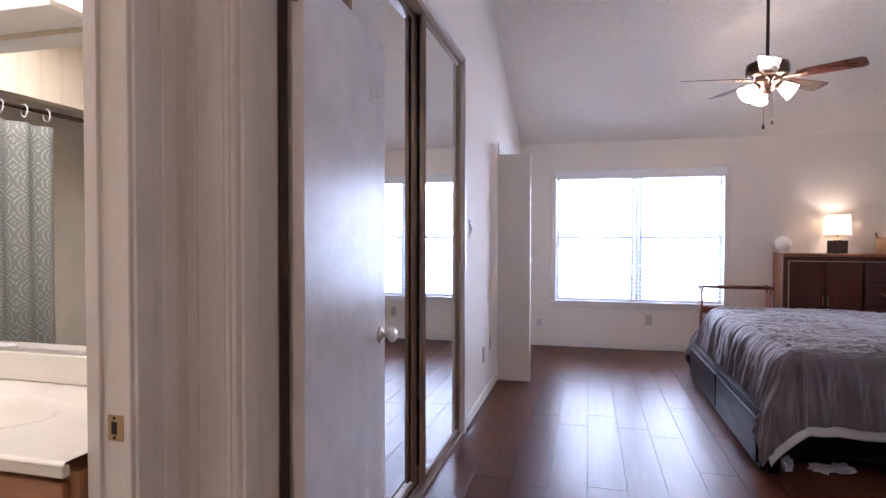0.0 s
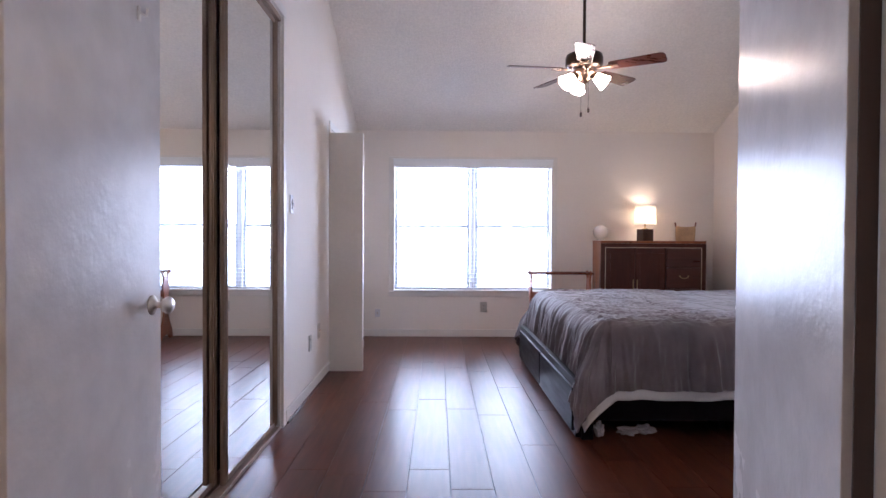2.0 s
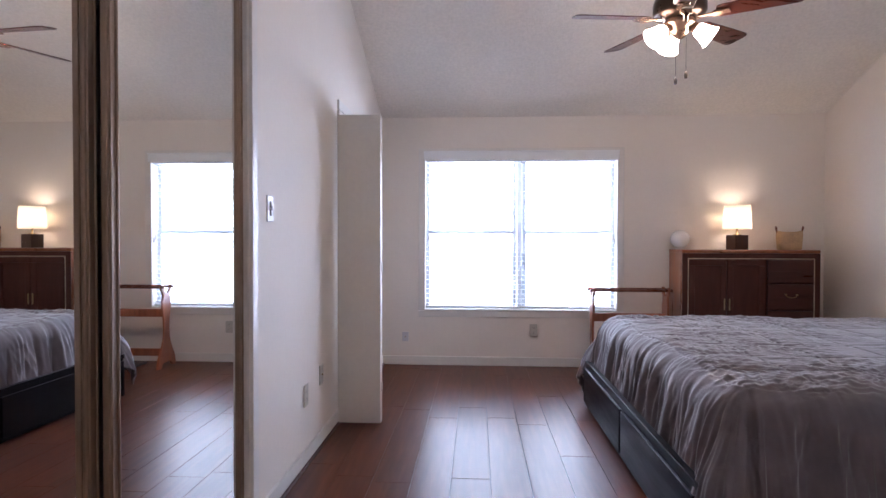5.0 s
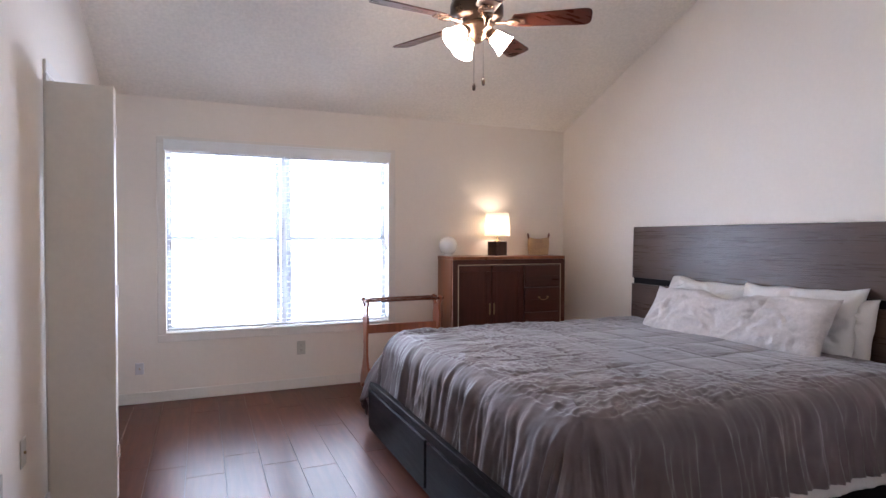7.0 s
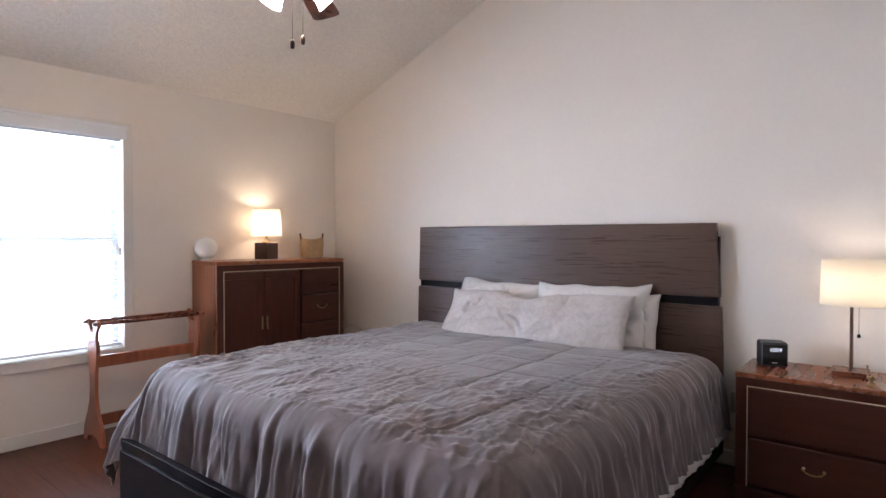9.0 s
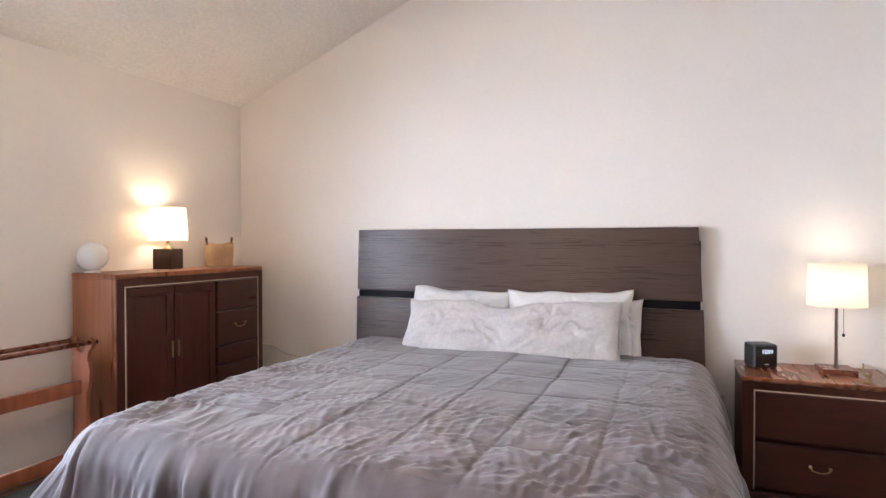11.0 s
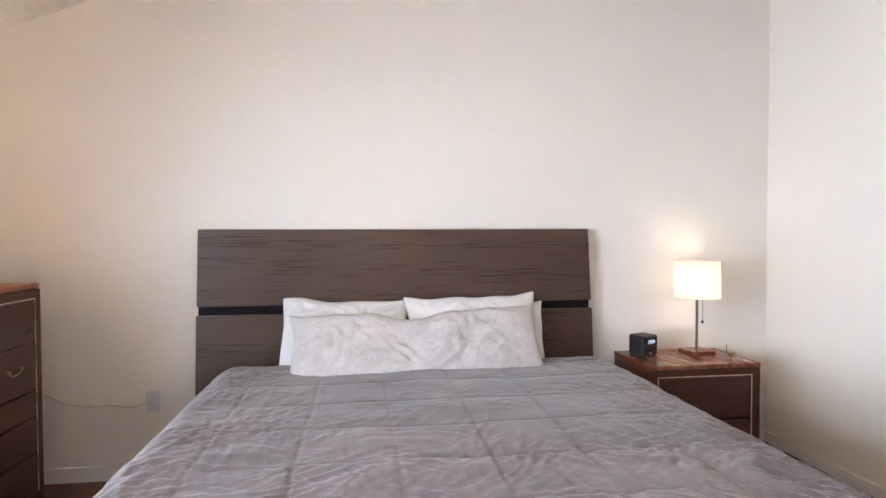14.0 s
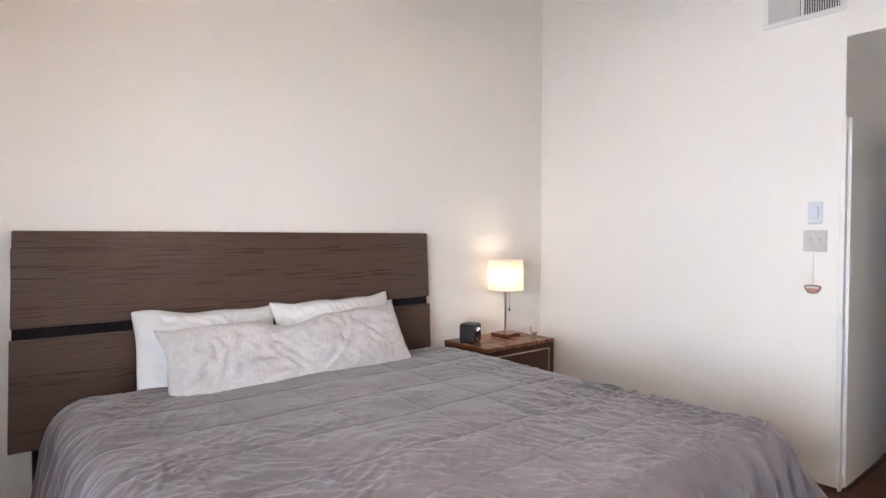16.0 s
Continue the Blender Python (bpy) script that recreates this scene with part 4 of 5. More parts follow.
def nightstand():
    # local x along the front (towards -y of the room), local y to the back
    y0, y1, xf, xb, z1 = 2.688, 3.345, 3.325, 3.745, 0.634
    w, d = y1 - y0, xb - xf
    e = thing("nightstand", pose(xf, y1, 0, 0, 0, -90), "dark walnut bedside cabinet with two drawers", "nightstand")
    bm = bmesh.new()
    box(bm, -0.004, w + 0.004, -0.006, d, z1 - 0.022, z1, bevel=0.004)
    part("top", bm, M_POLISHED, e, "reddish polished walnut top")
    for a in (0.0, w - 0.022):
        bm = bmesh.new()
        box(bm, a, a + 0.022, 0.004, d, 0.075, z1 - 0.023, bevel=0.002)
        part("side_panel", bm, M_WALNUT, e)
    bm = bmesh.new()
    box(bm, 0.0225, w - 0.0225, 0.02, d - 0.003, 0.075, z1 - 0.024)
    part("body", bm, M_WALNUT, e)
    bm = bmesh.new()
    for b in ((0.0, 0.05, 0.075, z1 - 0.023), (w - 0.05, w, 0.075, z1 - 0.023), (0.05, w - 0.05, z1 - 0.062, z1 - 0.023)):
        box(bm, b[0], b[1], -0.008, 0.003, b[2], b[3], bevel=0.002)
    part("front_frame", bm, M_WALNUT, e)
    bm = bmesh.new()
    frame_strip(bm, 0.05, w - 0.05, 0.085, z1 - 0.060, -0.008, 0.005, 0.003)
    part("inlay", bm, M_STRING, e, "thin pale inlay line")
    for lo, hi in ((0.09, 0.315), (0.335, z1 - 0.068)):
        bm = bmesh.new()
        box(bm, 0.058, w - 0.058, -0.006, 0.018, lo, hi, bevel=0.006)
        dr = part("drawer", bm, M_WALNUT_H, e, "walnut drawer front")
        if lo < 0.2:
            swan_handle(dr, (w / 2, -0.006, (lo + hi) / 2 + 0.025), "x", 0.08)
    bm = bmesh.new()
    box(bm, -0.006, w + 0.006, -0.014, d - 0.01, 0.02, 0.073, bevel=0.008)
    for a in (0.0, w - 0.09):
        box(bm, a, a + 0.09, -0.012, 0.05, 0.0, 0.03, bevel=0.006)
        box(bm, a, a + 0.09, d - 0.07, d - 0.015, 0.0, 0.03, bevel=0.006)
    part("plinth", bm, M_WALNUT, e)
    return e


nightstand()


# ---------------------------------------------------------------- table lamps
def dresser_lamp():
    e = thing("table_lamp", pose(2.933, 6.735, 1.118, 0, 0, 14), "lit table lamp with cream drum shade and dark wood block base", "lamp")
    bm = bmesh.new()
    box(bm, -0.065, 0.065, -0.065, 0.065, 0, 0.132, bevel=0.003)
    part("base", bm, M_DARKWOODBOX, e, "dark wood block")
    bm = bmesh.new()
    lathe(bm, [(0.036, 0.132), (0.036, 0.138), (0.010, 0.142), (0.010, 0.20), (0.016, 0.202), (0.016, 0.235), (0.0, 0.236)], 24)
    part("stem", bm, M_BRASS, e, "brass stem", smooth=True)
    bm = bmesh.new()
    lathe(bm, [(0.120, 0.185), (0.109, 0.40), (0.107, 0.40), (0.118, 0.185)], 48)
    bmesh.ops.delete(bm, geom=[f for f in bm.faces if len(f.verts) > 6], context="FACES_ONLY")
    part("shade", bm, M_SHADE, e, "cream cloth drum shade", smooth=True)
    bm = bmesh.new()
    for k in range(3):
        a = k * 2.0944
        rod(bm, (0.012 * math.cos(a), 0.012 * math.sin(a), 0.225), (0.110 * math.cos(a), 0.110 * math.sin(a), 0.36), 0.0015, 6)
    part("shade_spider", bm, M_BRASS, e)


def bedside_lamp():
    e = thing("table_lamp", pose(3.59, 2.90, 0.634, 0, 0, 4), "lit bedside lamp with cream drum shade on a nickel pole", "lamp")
    bm = bmesh.new()
    box(bm, -0.075, 0.075, -0.075, 0.075, 0, 0.026, bevel=0.003)
    part("base", bm, M_REDWOOD, e, "square mahogany base")
    bm = bmesh.new()
    lathe(bm, [(0.0075, 0.026), (0.0075, 0.41), (0.016, 0.412), (0.016, 0.45), (0.0, 0.451)], 20)
    part("pole", bm, M_CHROME, e, "slim satin nickel pole", smooth=True)
    bm = bmesh.new()
    lathe(bm, [(0.130, 0.338), (0.124, 0.556), (0.122, 0.556), (0.128, 0.338)], 56)
    bmesh.ops.delete(bm, geom=[f for f in bm.faces if len(f.verts) > 6], context="FACES_ONLY")
    part("shade", bm, M_SHADE, e, "cream cloth drum shade", smooth=True)
    bm = bmesh.new()
    rod(bm, (-0.012, -0.028, 0.20), (-0.012, -0.028, 0.42), 0.0012, 6)
    lathe(bm, [(0.0, 0.0), (0.007, 0.004), (0.007, 0.014), (0.002, 0.02)], 12, (-0.012, -0.028, 0.182))
    part("pull_chain", bm, M_DARK, e, "pull chain with dark bead")
    bm = bmesh.new()
    for k in range(3):
        a = k * 2.0944
        rod(bm, (0.012 * math.cos(a), 0.012 * math.sin(a), 0.44), (0.123 * math.cos(a), 0.123 * math.sin(a), 0.52), 0.0015, 6)
    part("shade_spider", bm, M_CHROME, e)


dresser_lamp()
bedside_lamp()

# opal globe on the dresser
g = thing("globe_ornament", pose(2.445, 6.785, 1.118), "white opal glass globe on a low foot", "ornament")
bm = bmesh.new()
lathe(bm, [(0.045, 0), (0.045, 0.012), (0.03, 0.018), (0.0, 0.018)], 24)
part("foot", bm, M_OPAL, g, smooth=False)
bm = bmesh.new()
bmesh.ops.create_uvsphere(bm, u_segments=32, v_segments=20, radius=0.084)
bmesh.ops.translate(bm, vec=(0, 0, 0.094), verts=bm.verts)
part("globe", bm, M_OPAL, g, "white opal globe", smooth=True)


# small fabric basket with rolled handles
def basket():
    e = thing("fabric_basket", pose(3.395, 6.745, 1.118, 0, 0, -8), "tan kraft fabric basket with curled handles", "basket")
    bm = bmesh.new()
    n = 40
    rings = []
    for z, s in ((0, 0.88), (0.004, 0.92), (0.06, 0.97), (0.12, 1.0), (0.165, 0.98), (0.165, 0.93), (0.10, 0.94), (0.02, 0.85)):
        ring = []
        for k in range(n):
            a = 2 * math.pi * k / n
            c, d = math.cos(a), math.sin(a)
            x = 0.105 * s * math.copysign(abs(c) ** 0.55, c)
            y = 0.055 * s * math.copysign(abs(d) ** 0.55, d)
            ring.append(bm.verts.new((x, y, z + 0.012 * (z > 0.1) * (abs(c) ** 2 - 0.5))))
        rings.append(ring)
    for a, b in zip(rings, rings[1:]):
        for k in range(n):
            bm.faces.new((a[k], a[(k + 1) % n], b[(k + 1) % n], b[k]))
    bm.faces.new(rings[0][::-1]), bm.faces.new(rings[-1])
    part("body", bm, M_RATTAN, e, smooth=True)
    for s in (-1, 1):
        bm = bmesh.new()
        pts = [(0.100, 0.150), (0.108, 0.175), (0.114, 0.195), (0.112, 0.210), (0.106, 0.198), (0.104, 0.17)]
        for (a, b), (c, d) in zip(pts, pts[1:]):
            rod(bm, (s * a, 0, b), (s * c, 0, d), 0.006, 8)
        part("handle", bm, M_REDWOOD, e, "brown curled handle", smooth=True)


basket()


def clock():
    e = thing("alarm_clock", pose(3.60, 3.235, 0.634, 0, 0, -68), "black cube alarm clock with glowing digits", "clock")
    bm = bmesh.new()
    box(bm, -0.062, 0.062, -0.055, 0.055, 0, 0.125, bevel=0.012, segs=3)
    part("body", bm, M_BLACK, e, smooth=False)
    bm = bmesh.new()
    box(bm, -0.054, 0.054, -0.0565, -0.0545, 0.012, 0.112, bevel=0.0008)
    part("face", bm, mat("clock_face", (0.012, 0.012, 0.014), 0.12), e, "glossy black face")
    cu = bpy.data.curves.new("digits", "FONT")
    cu.body, cu.size, cu.extrude = "1059", 0.029, 0.0004
    cu.align_x = "CENTER"
    cu.materials.append(M_DIGIT)
    d = new("digits", cu)
    d.parent = e
    d.matrix_local = pose(0.004, -0.0575, 0.078, 90, 0, 0)
    d["label"] = "pale glowing digits 1059"
    bm = bmesh.new()
    box(bm, -0.012, 0.012, -0.0572, -0.0566, 0.020, 0.024)
    part("maker_mark", bm, M_GREYPLATE, e)


clock()

# little brass ring holder
fg = thing("ring_holder", pose(3.385, 2.815, 0.634, 0, 0, 30), "small brass figurine ring holder with a raised tail", "figurine")
bm = bmesh.new()
lathe(bm, [(0.020, 0), (0.022, 0.006), (0.012, 0.012), (0.008, 0.026), (0.018, 0.036), (0.016, 0.044), (0.0, 0.046)], 20)
pts = [(0.012, 0.034), (0.024, 0.040), (0.030, 0.054), (0.028, 0.072), (0.030, 0.088)]
for (a, b), (c, d) in zip(pts, pts[1:]):
    rod(bm, (a, 0, b), (c, 0, d), 0.0035, 8)
lathe(bm, [(0.0, 0.0), (0.006, 0.003), (0.004, 0.01), (0.0, 0.012)], 10, (-0.014, 0, 0.040))
part("body", bm, M_BRASS, fg, smooth=True)


# ---------------------------------------------------------------- quilt rack
def quilt_rack():
    x0, x1, yc = 1.625, 2.275, 6.64
    e = thing("quilt_rack", pose(x0, yc, 0), "red-stained wooden quilt rack with shaped ends", "quilt rack")
    half = [(0.150, 0.0), (0.150, 0.035), (0.135, 0.10), (0.085, 0.18), (0.050, 0.26), (0.040, 0.36), (0.046, 0.46), (0.070, 0.55), (0.074, 0.61),
            (0.056, 0.66), (0.062, 0.70), (0.092, 0.735), (0.095, 0.765), (0.070, 0.780), (0.048, 0.760), (0.036, 0.720), (0.020, 0.700), (0.0, 0.695)]
    outline = [(y, z) for y, z in half] + [(-y, z) for y, z in half[-2::-1]] + [(-0.10, 0.0), (-0.07, 0.04), (0.0, 0.05), (0.07, 0.04), (0.10, 0.0)]
    for x in (0.0, x1 - x0):
        bm = bmesh.new()
        slab(bm, outline, 0.020, Matrix(((0, 0, 1, x - 0.010), (1, 0, 0, 0), (0, 1, 0, 0), (0, 0, 0, 1))))
        part("end_panel", bm, M_CHERRY, e, "shaped end panel with two horns")
    for y, z in ((-0.078, 0.755), (0.078, 0.755)):
        bm = bmesh.new()
        rod(bm, (-0.03, y, z), (x1 - x0 + 0.03, y, z), 0.0125, 16)
        part("rail", bm, M_REDWOOD, e, "turned hanging rail", smooth=True)
    for y0, y1, z0, z1 in ((-0.010, 0.010, 0.47, 0.545), (-0.010, 0.010, 0.10, 0.17)):
        bm = bmesh.new()
        box(bm, 0.0105, x1 - x0 - 0.0105, y0, y1, z0, z1, bevel=0.003)
        part("stretcher", bm, M_CHERRY, e)


quilt_rack()
mat_ob = thing("floor_scale", pose(2.02, 6.60, 0), "dark grey flat bathroom scale on the floor under the rack", "scale")
bm = bmesh.new()
box(bm, -0.15, 0.15, -0.14, 0.14, 0.004, 0.030, bevel=0.006)
part("platform", bm, mat("slate_grey_glass", (0.10, 0.11, 0.12), 0.2), mat_ob)
for x in (-0.12, 0.12):
    for y in (-0.11, 0.11):
        bm = bmesh.new()
        lathe(bm, [(0.012, 0), (0.012, 0.006)], 10, (x, y, 0))
        part("foot", bm, M_BLACK, mat_ob)


# ---------------------------------------------------------------- ceiling fan
def ceiling_fan():
    cx, cy, zb = 1.71, 4.70, 2.43
    zc = ceil_z(cy)
    e = thing("ceiling_fan", pose(cx, cy, zb), "five-blade bronze ceiling fan with four glass lights", "ceiling fan")
    bm = bmesh.new()
    lathe(bm, [(0.012, 0.14), (0.012, zc - zb - 0.05)], 16)
    part("downrod", bm, M_FANMETAL, e, smooth=True)
    bm = bmesh.new()
    tilt = math.atan(SLOPE)
    lathe(bm, [(0.075, 0.03), (0.072, -0.01), (0.05, -0.045), (0.016, -0.07), (0.0, -0.07)], 28, (0, 0, zc - zb - 0.005), Matrix.Rotation(-tilt, 4, "X"))
    part("canopy", bm, M_FANMETAL, e, smooth=True)
    bm = bmesh.new()
    lathe(bm, [(0.016, 0.175), (0.030, 0.165), (0.034, 0.135), (0.10, 0.128), (0.135, 0.112), (0.142, 0.085), (0.142, 0.040), (0.128, 0.018), (0.10, 0.006), (0.06, 0.0), (0.0, 0.0)], 40)
    part("motor_housing", bm, M_FANMETAL, e, "dark bronze motor housing", smooth=True)
    bm = bmesh.new()
    lathe(bm, [(0.0, 0.0), (0.075, -0.002), (0.088, -0.020), (0.080, -0.035), (0.055, -0.050), (0.048, -0.075), (0.030, -0.095), (0.012, -0.105), (0.0, -0.106)], 32)
    part("switch_housing", bm, M_FANTRIM, e, "copper bronze light kit", smooth=True)
    for k, deg in enumerate((256, 328, 37, 115, 186)):
        turn = Matrix.Rotation(radians(deg), 4, "Z")
        bm = bmesh.new()
        box(bm, 0.10, 0.19, -0.012, 0.012, -0.006, 0.004, bevel=0.003)
        lathe(bm, [(0.034, -0.008), (0.036, 0.0), (0.030, 0.006), (0.0, 0.006)], 20, (0.195, 0, 0))
        box(bm, 0.19, 0.255, -0.030, 0.030, -0.004, 0.003, bevel=0.002)
        bmesh.ops.transform(bm, matrix=turn, verts=bm.verts)
        iron = part("blade_iron", bm, M_FANTRIM, e, "scrolled copper blade iron", smooth=False)
        bm = bmesh.new()
        out = [(0.20, -0.052), (0.46, -0.066), (0.57, -0.070), (0.592, -0.060), (0.600, -0.035), (0.600, 0.035), (0.592, 0.060), (0.57, 0.070), (0.46, 0.066), (0.20, 0.052), (0.19, 0.03), (0.19, -0.03)]
        slab(bm, out, 0.006, turn @ Matrix.Rotation(radians(-13), 4, "X") @ Matrix.Translation((0, 0, 0.004)), bevel=0.0015)
        part("blade", bm, M_FANWOOD, e, "cherry brown fan blade")
    for k, deg in enumerate((262, 345, 95, 190)):
        tip = 22 if k == 0 else 128
        turn = Matrix.Rotation(radians(deg), 4, "Z") @ Matrix.Translation((0.165 if k == 0 else 0.062, 0, -0.035 if k == 0 else -0.036)) @ Matrix.Rotation(radians(tip), 4, "Y")
        bm = bmesh.new()
        lathe(bm, [(0.012, -0.03), (0.014, 0.0), (0.028, 0.010), (0.030, 0.034), (0.026, 0.036), (0.0, 0.036)], 20, (0, 0, 0), turn)
        arm = part("light_arm", bm, M_FANTRIM, e, smooth=True)
        bm = bmesh.new()
        lathe(bm, [(0.027, 0.030), (0.036, 0.042), (0.043, 0.066), (0.048, 0.090), (0.056, 0.114), (0.062, 0.126), (0.060, 0.127), (0.054, 0.114), (0.045, 0.090), (0.040, 0.066), (0.033, 0.044), (0.024, 0.034)], 30, (0, 0, 0), turn)
        lit = k != 0
        part("glass_shade", bm, M_FROST_LIT if lit else M_FROST, arm, "glowing frosted bell shade" if lit else "unlit frosted bell shade", smooth=True)
    for x, y, z in ((-0.03, -0.03, -0.325), (0.03, -0.02, -0.29)):
        bm = bmesh.new()
        rod(bm, (x, y, -0.10), (x, y, z), 0.0013, 6)
        lathe(bm, [(0.0, -0.042), (0.008, -0.038), (0.0095, -0.018), (0.006, -0.002), (0.0, 0.0)], 14, (x, y, z))
        part("pull_chain", bm, M_DARKWOODBOX, e, "pull chain with dark wooden fob", smooth=True)


ceiling_fan()


# ---------------------------------------------------------------- plates, vent and cords
def plate(kind, m, label, material=M_PLATE, w=0.072, h=0.116):
    """A wall plate facing local -y."""
    cat = "outlet" if kind == "outlet" else "switch"
    e = thing("wall_outlet" if kind == "outlet" else "light_switch", m, label, cat)
    bm = bmesh.new()
    box(bm, -w / 2, w / 2, -0.006, 0.0, -h / 2, h / 2, bevel=0.003)
    part("plate", bm, material, e)
    if kind == "outlet":
        for z in (-0.021, 0.021):
            bm = bmesh.new()
            box(bm, -0.017, 0.017, -0.0085, -0.006, z - 0.014, z + 0.014, bevel=0.002)
            s = part("socket", bm, material, e)
            # slots are near-black patches, the shade inside them put into the colour
            bm = bmesh.new()
            for x in (-0.007, 0.006):
                box(bm, x, x + 0.002, -0.0088, -0.0084, z - 0.002, z + 0.007)
            box(bm, -0.002, 0.002, -0.0088, -0.0084, z - 0.010, z - 0.006)
            part("slots", bm, M_DARK, s)
    elif kind == "switch":
        bm = bmesh.new()
        box(bm, -0.005, 0.005, -0.016, -0.006, -0.004, 0.014, bevel=0.002)
        part("toggle", bm, material, e)
    elif kind == "slide":
        bm = bmesh.new()
        box(bm, -0.009, 0.009, -0.0075, -0.006, -0.032, 0.032, bevel=0.0006)
        part("slot", bm, M_DARK, e, "dark slider slot")
        bm = bmesh.new()
        box(bm, -0.008, 0.008, -0.018, -0.0075, -0.008, 0.010, bevel=0.002)
        part("slider", bm, M_PLATE, e)
    elif kind == "double":
        for x in (-0.023, 0.023):
            bm = bmesh.new()
            box(bm, x - 0.005, x + 0.005, -0.016, -0.006, -0.004, 0.014, bevel=0.002)
            part("toggle", bm, material, e)
    elif kind == "rocker":
        bm = bmesh.new()
        box(bm, -0.017, 0.017, -0.011, -0.006, -0.033, 0.033, bevel=0.003)
        part("rocker", bm, material, e)
    elif kind == "cable":
        bm = bmesh.new()
        lathe(bm, [(0.006, 0), (0.006, 0.008), (0.0, 0.008)], 12, (0, -0.006, 0), Matrix.Rotation(radians(90), 4, "X"))
        part("jack", bm, M_BRASS, e)
    return e


plate("slide", pose(WX, 3.889, 1.338, 0, 0, 90), "white dimmer plate with dark slider on the closet wall")
plate("outlet", pose(WX, 4.416, 0.368, 0, 0, 90), "almond outlet low on the closet wall", M_GREYPLATE)
plate("cable", pose(WX, 4.72, 0.41, 0, 0, 90), "almond blank plate low on the closet wall", M_GREYPLATE)
plate("outlet", pose(1.124, NY, 0.344), "almond outlet under the window", M_GREYPLATE)
plate("cable", pose(-0.10, NY, 0.27), "white cable plate near the floor", M_PLATE, 0.06, 0.09)
plate("outlet", pose(EX, 6.02, 0.43, 0, 0, -90), "white outlet with a tan cord plugged in")
plate("outlet", pose(EX, 3.43, 0.36, 0, 0, -90), "almond outlet beside the bed", M_GREYPLATE)
plate("rocker", pose(1.811, SY, 1.496, 0, 0, 180), "white rocker switch plate by the entry")
plate("double", pose(1.809, SY, 1.341, 0, 0, 180), "almond double switch plate by the entry", M_GREYPLATE, 0.115)

orn = thing("hanging_ornament", pose(1.815, SY + 0.012, 1.085), "rose clay half-round ornament hung on a string", "ornament")
bm = bmesh.new()
lathe(bm, [(0.0, -0.036), (0.024, -0.030), (0.040, -0.010), (0.044, 0.004), (0.036, 0.012), (0.0, 0.014)], 24)
bmesh.ops.scale(bm, vec=(1, 0.25, 1), verts=bm.verts)
part("bowl", bm, M_COPPER, orn, smooth=True)
bm = bmesh.new()
box(bm, -0.030, 0.030, 0.009, 0.013, -0.004, 0.006, bevel=0.001)
part("band", bm, M_PLATE, orn, "pale band")
bm = bmesh.new()
rod(bm, (0, -0.006, 0.012), (0, -0.006, 0.19), 0.0012, 6)
part("string", bm, M_STRING, orn)

vent = thing("air_vent", pose(1.89, SY, 2.56, 0, 0, 180), "white metal return-air vent high on the wall", "vent")
bm = bmesh.new()
w, h = 0.41, 0.31
for b in ((-w / 2, w / 2, 0, 0.028), (-w / 2, w / 2, h - 0.028, h), (-w / 2, -w / 2 + 0.028, 0.028, h - 0.028), (w / 2 - 0.028, w / 2, 0.028, h - 0.028), (-0.008, 0.008, 0.028, h - 0.028)):
    box(bm, b[0], b[1], -0.012, 0.0, b[2], b[3], bevel=0.003)
part("frame", bm, M_TRIM, vent)
# no duct behind: a near-black sheet carries the shade between the blades
bm = bmesh.new()
box(bm, -w / 2 + 0.02, w / 2 - 0.02, -0.0025, -0.001, 0.02, h - 0.02)
part("backing", bm, M_DARK, vent, "near-black sheet as the shade behind the blades")
for k in range(30):
    x = -w / 2 + 0.034 + k * (w - 0.068) / 29
    if abs(x) < 0.011:
        continue
    bm = bmesh.new()
    box(bm, -0.0008, 0.0008, -0.006, 0.006, 0.024, h - 0.024)
    s = part("blade", bm, M_TRIM, vent)
    s.matrix_local = pose(x, -0.0085, 0, 0, 0, 38 if x > 0 else -38)


def tube(name, pts, r, material, label, category):
    cu = bpy.data.curves.new(name, "CURVE")
    cu.dimensions, cu.bevel_depth, cu.bevel_resolution = "3D", r, 2
    sp = cu.splines.new("BEZIER")
    sp.bezier_points.add(len(pts) - 1)
    for b, p in zip(sp.bezier_points, pts):
        b.co = p
        b.handle_left_type = b.handle_right_type = "AUTO"
    cu.materials.append(material)
    return tagged(new(name, cu), label, category)


tube("power_cord", [(EX - 0.016, 6.03, 0.43), (EX - 0.05, 6.10, 0.415), (EX - 0.03, 6.22, 0.42), (EX - 0.04, 6.34, 0.425), (EX - 0.02, 6.46, 0.44), (EX - 0.05, 6.60, 0.50), (EX - 0.10, 6.66, 0.46)], 0.004, M_CORD, "tan twisted cord running to the dresser", "cord")


# ---------------------------------------------------------------- clutter under the bed
def crumple(at, size, seed, label, material):
    bm = bmesh.new()
    bmesh.ops.create_icosphere(bm, subdivisions=4, radius=1.0)
    for v in bm.verts:
        k = 1 + 0.6 * noise.noise(v.co * 2.2 + Vector((seed, 0, 0))) + 0.5 * (0.5 - abs(noise.noise(v.co * 4 + Vector((0, seed, 0)))))
        v.co = Vector((v.co.x * size[0] * k, v.co.y * size[1] * k, max(-size[2] * 0.98, v.co.z * size[2] * k) + size[2]))
    ob = new("crumpled_bag", finish("crumpled_bag", bm, material, False))
    ob.location = at
    return tagged(ob, label, "bag", group="clutter under the bed")


M_BAG = mat("white_film", (0.55, 0.53, 0.55), 0.4, var=(20, 0.1), bump=(60, 0.4))
crumple((1.52, 3.535, 0.002), (0.022, 0.030, 0.038), 1.0, "small white crumpled bag under the bed", M_BAG)
crumple((1.69, 3.56, 0.002), (0.050, 0.035, 0.020), 5.0, "crumpled white plastic bag under the bed", M_BAG)
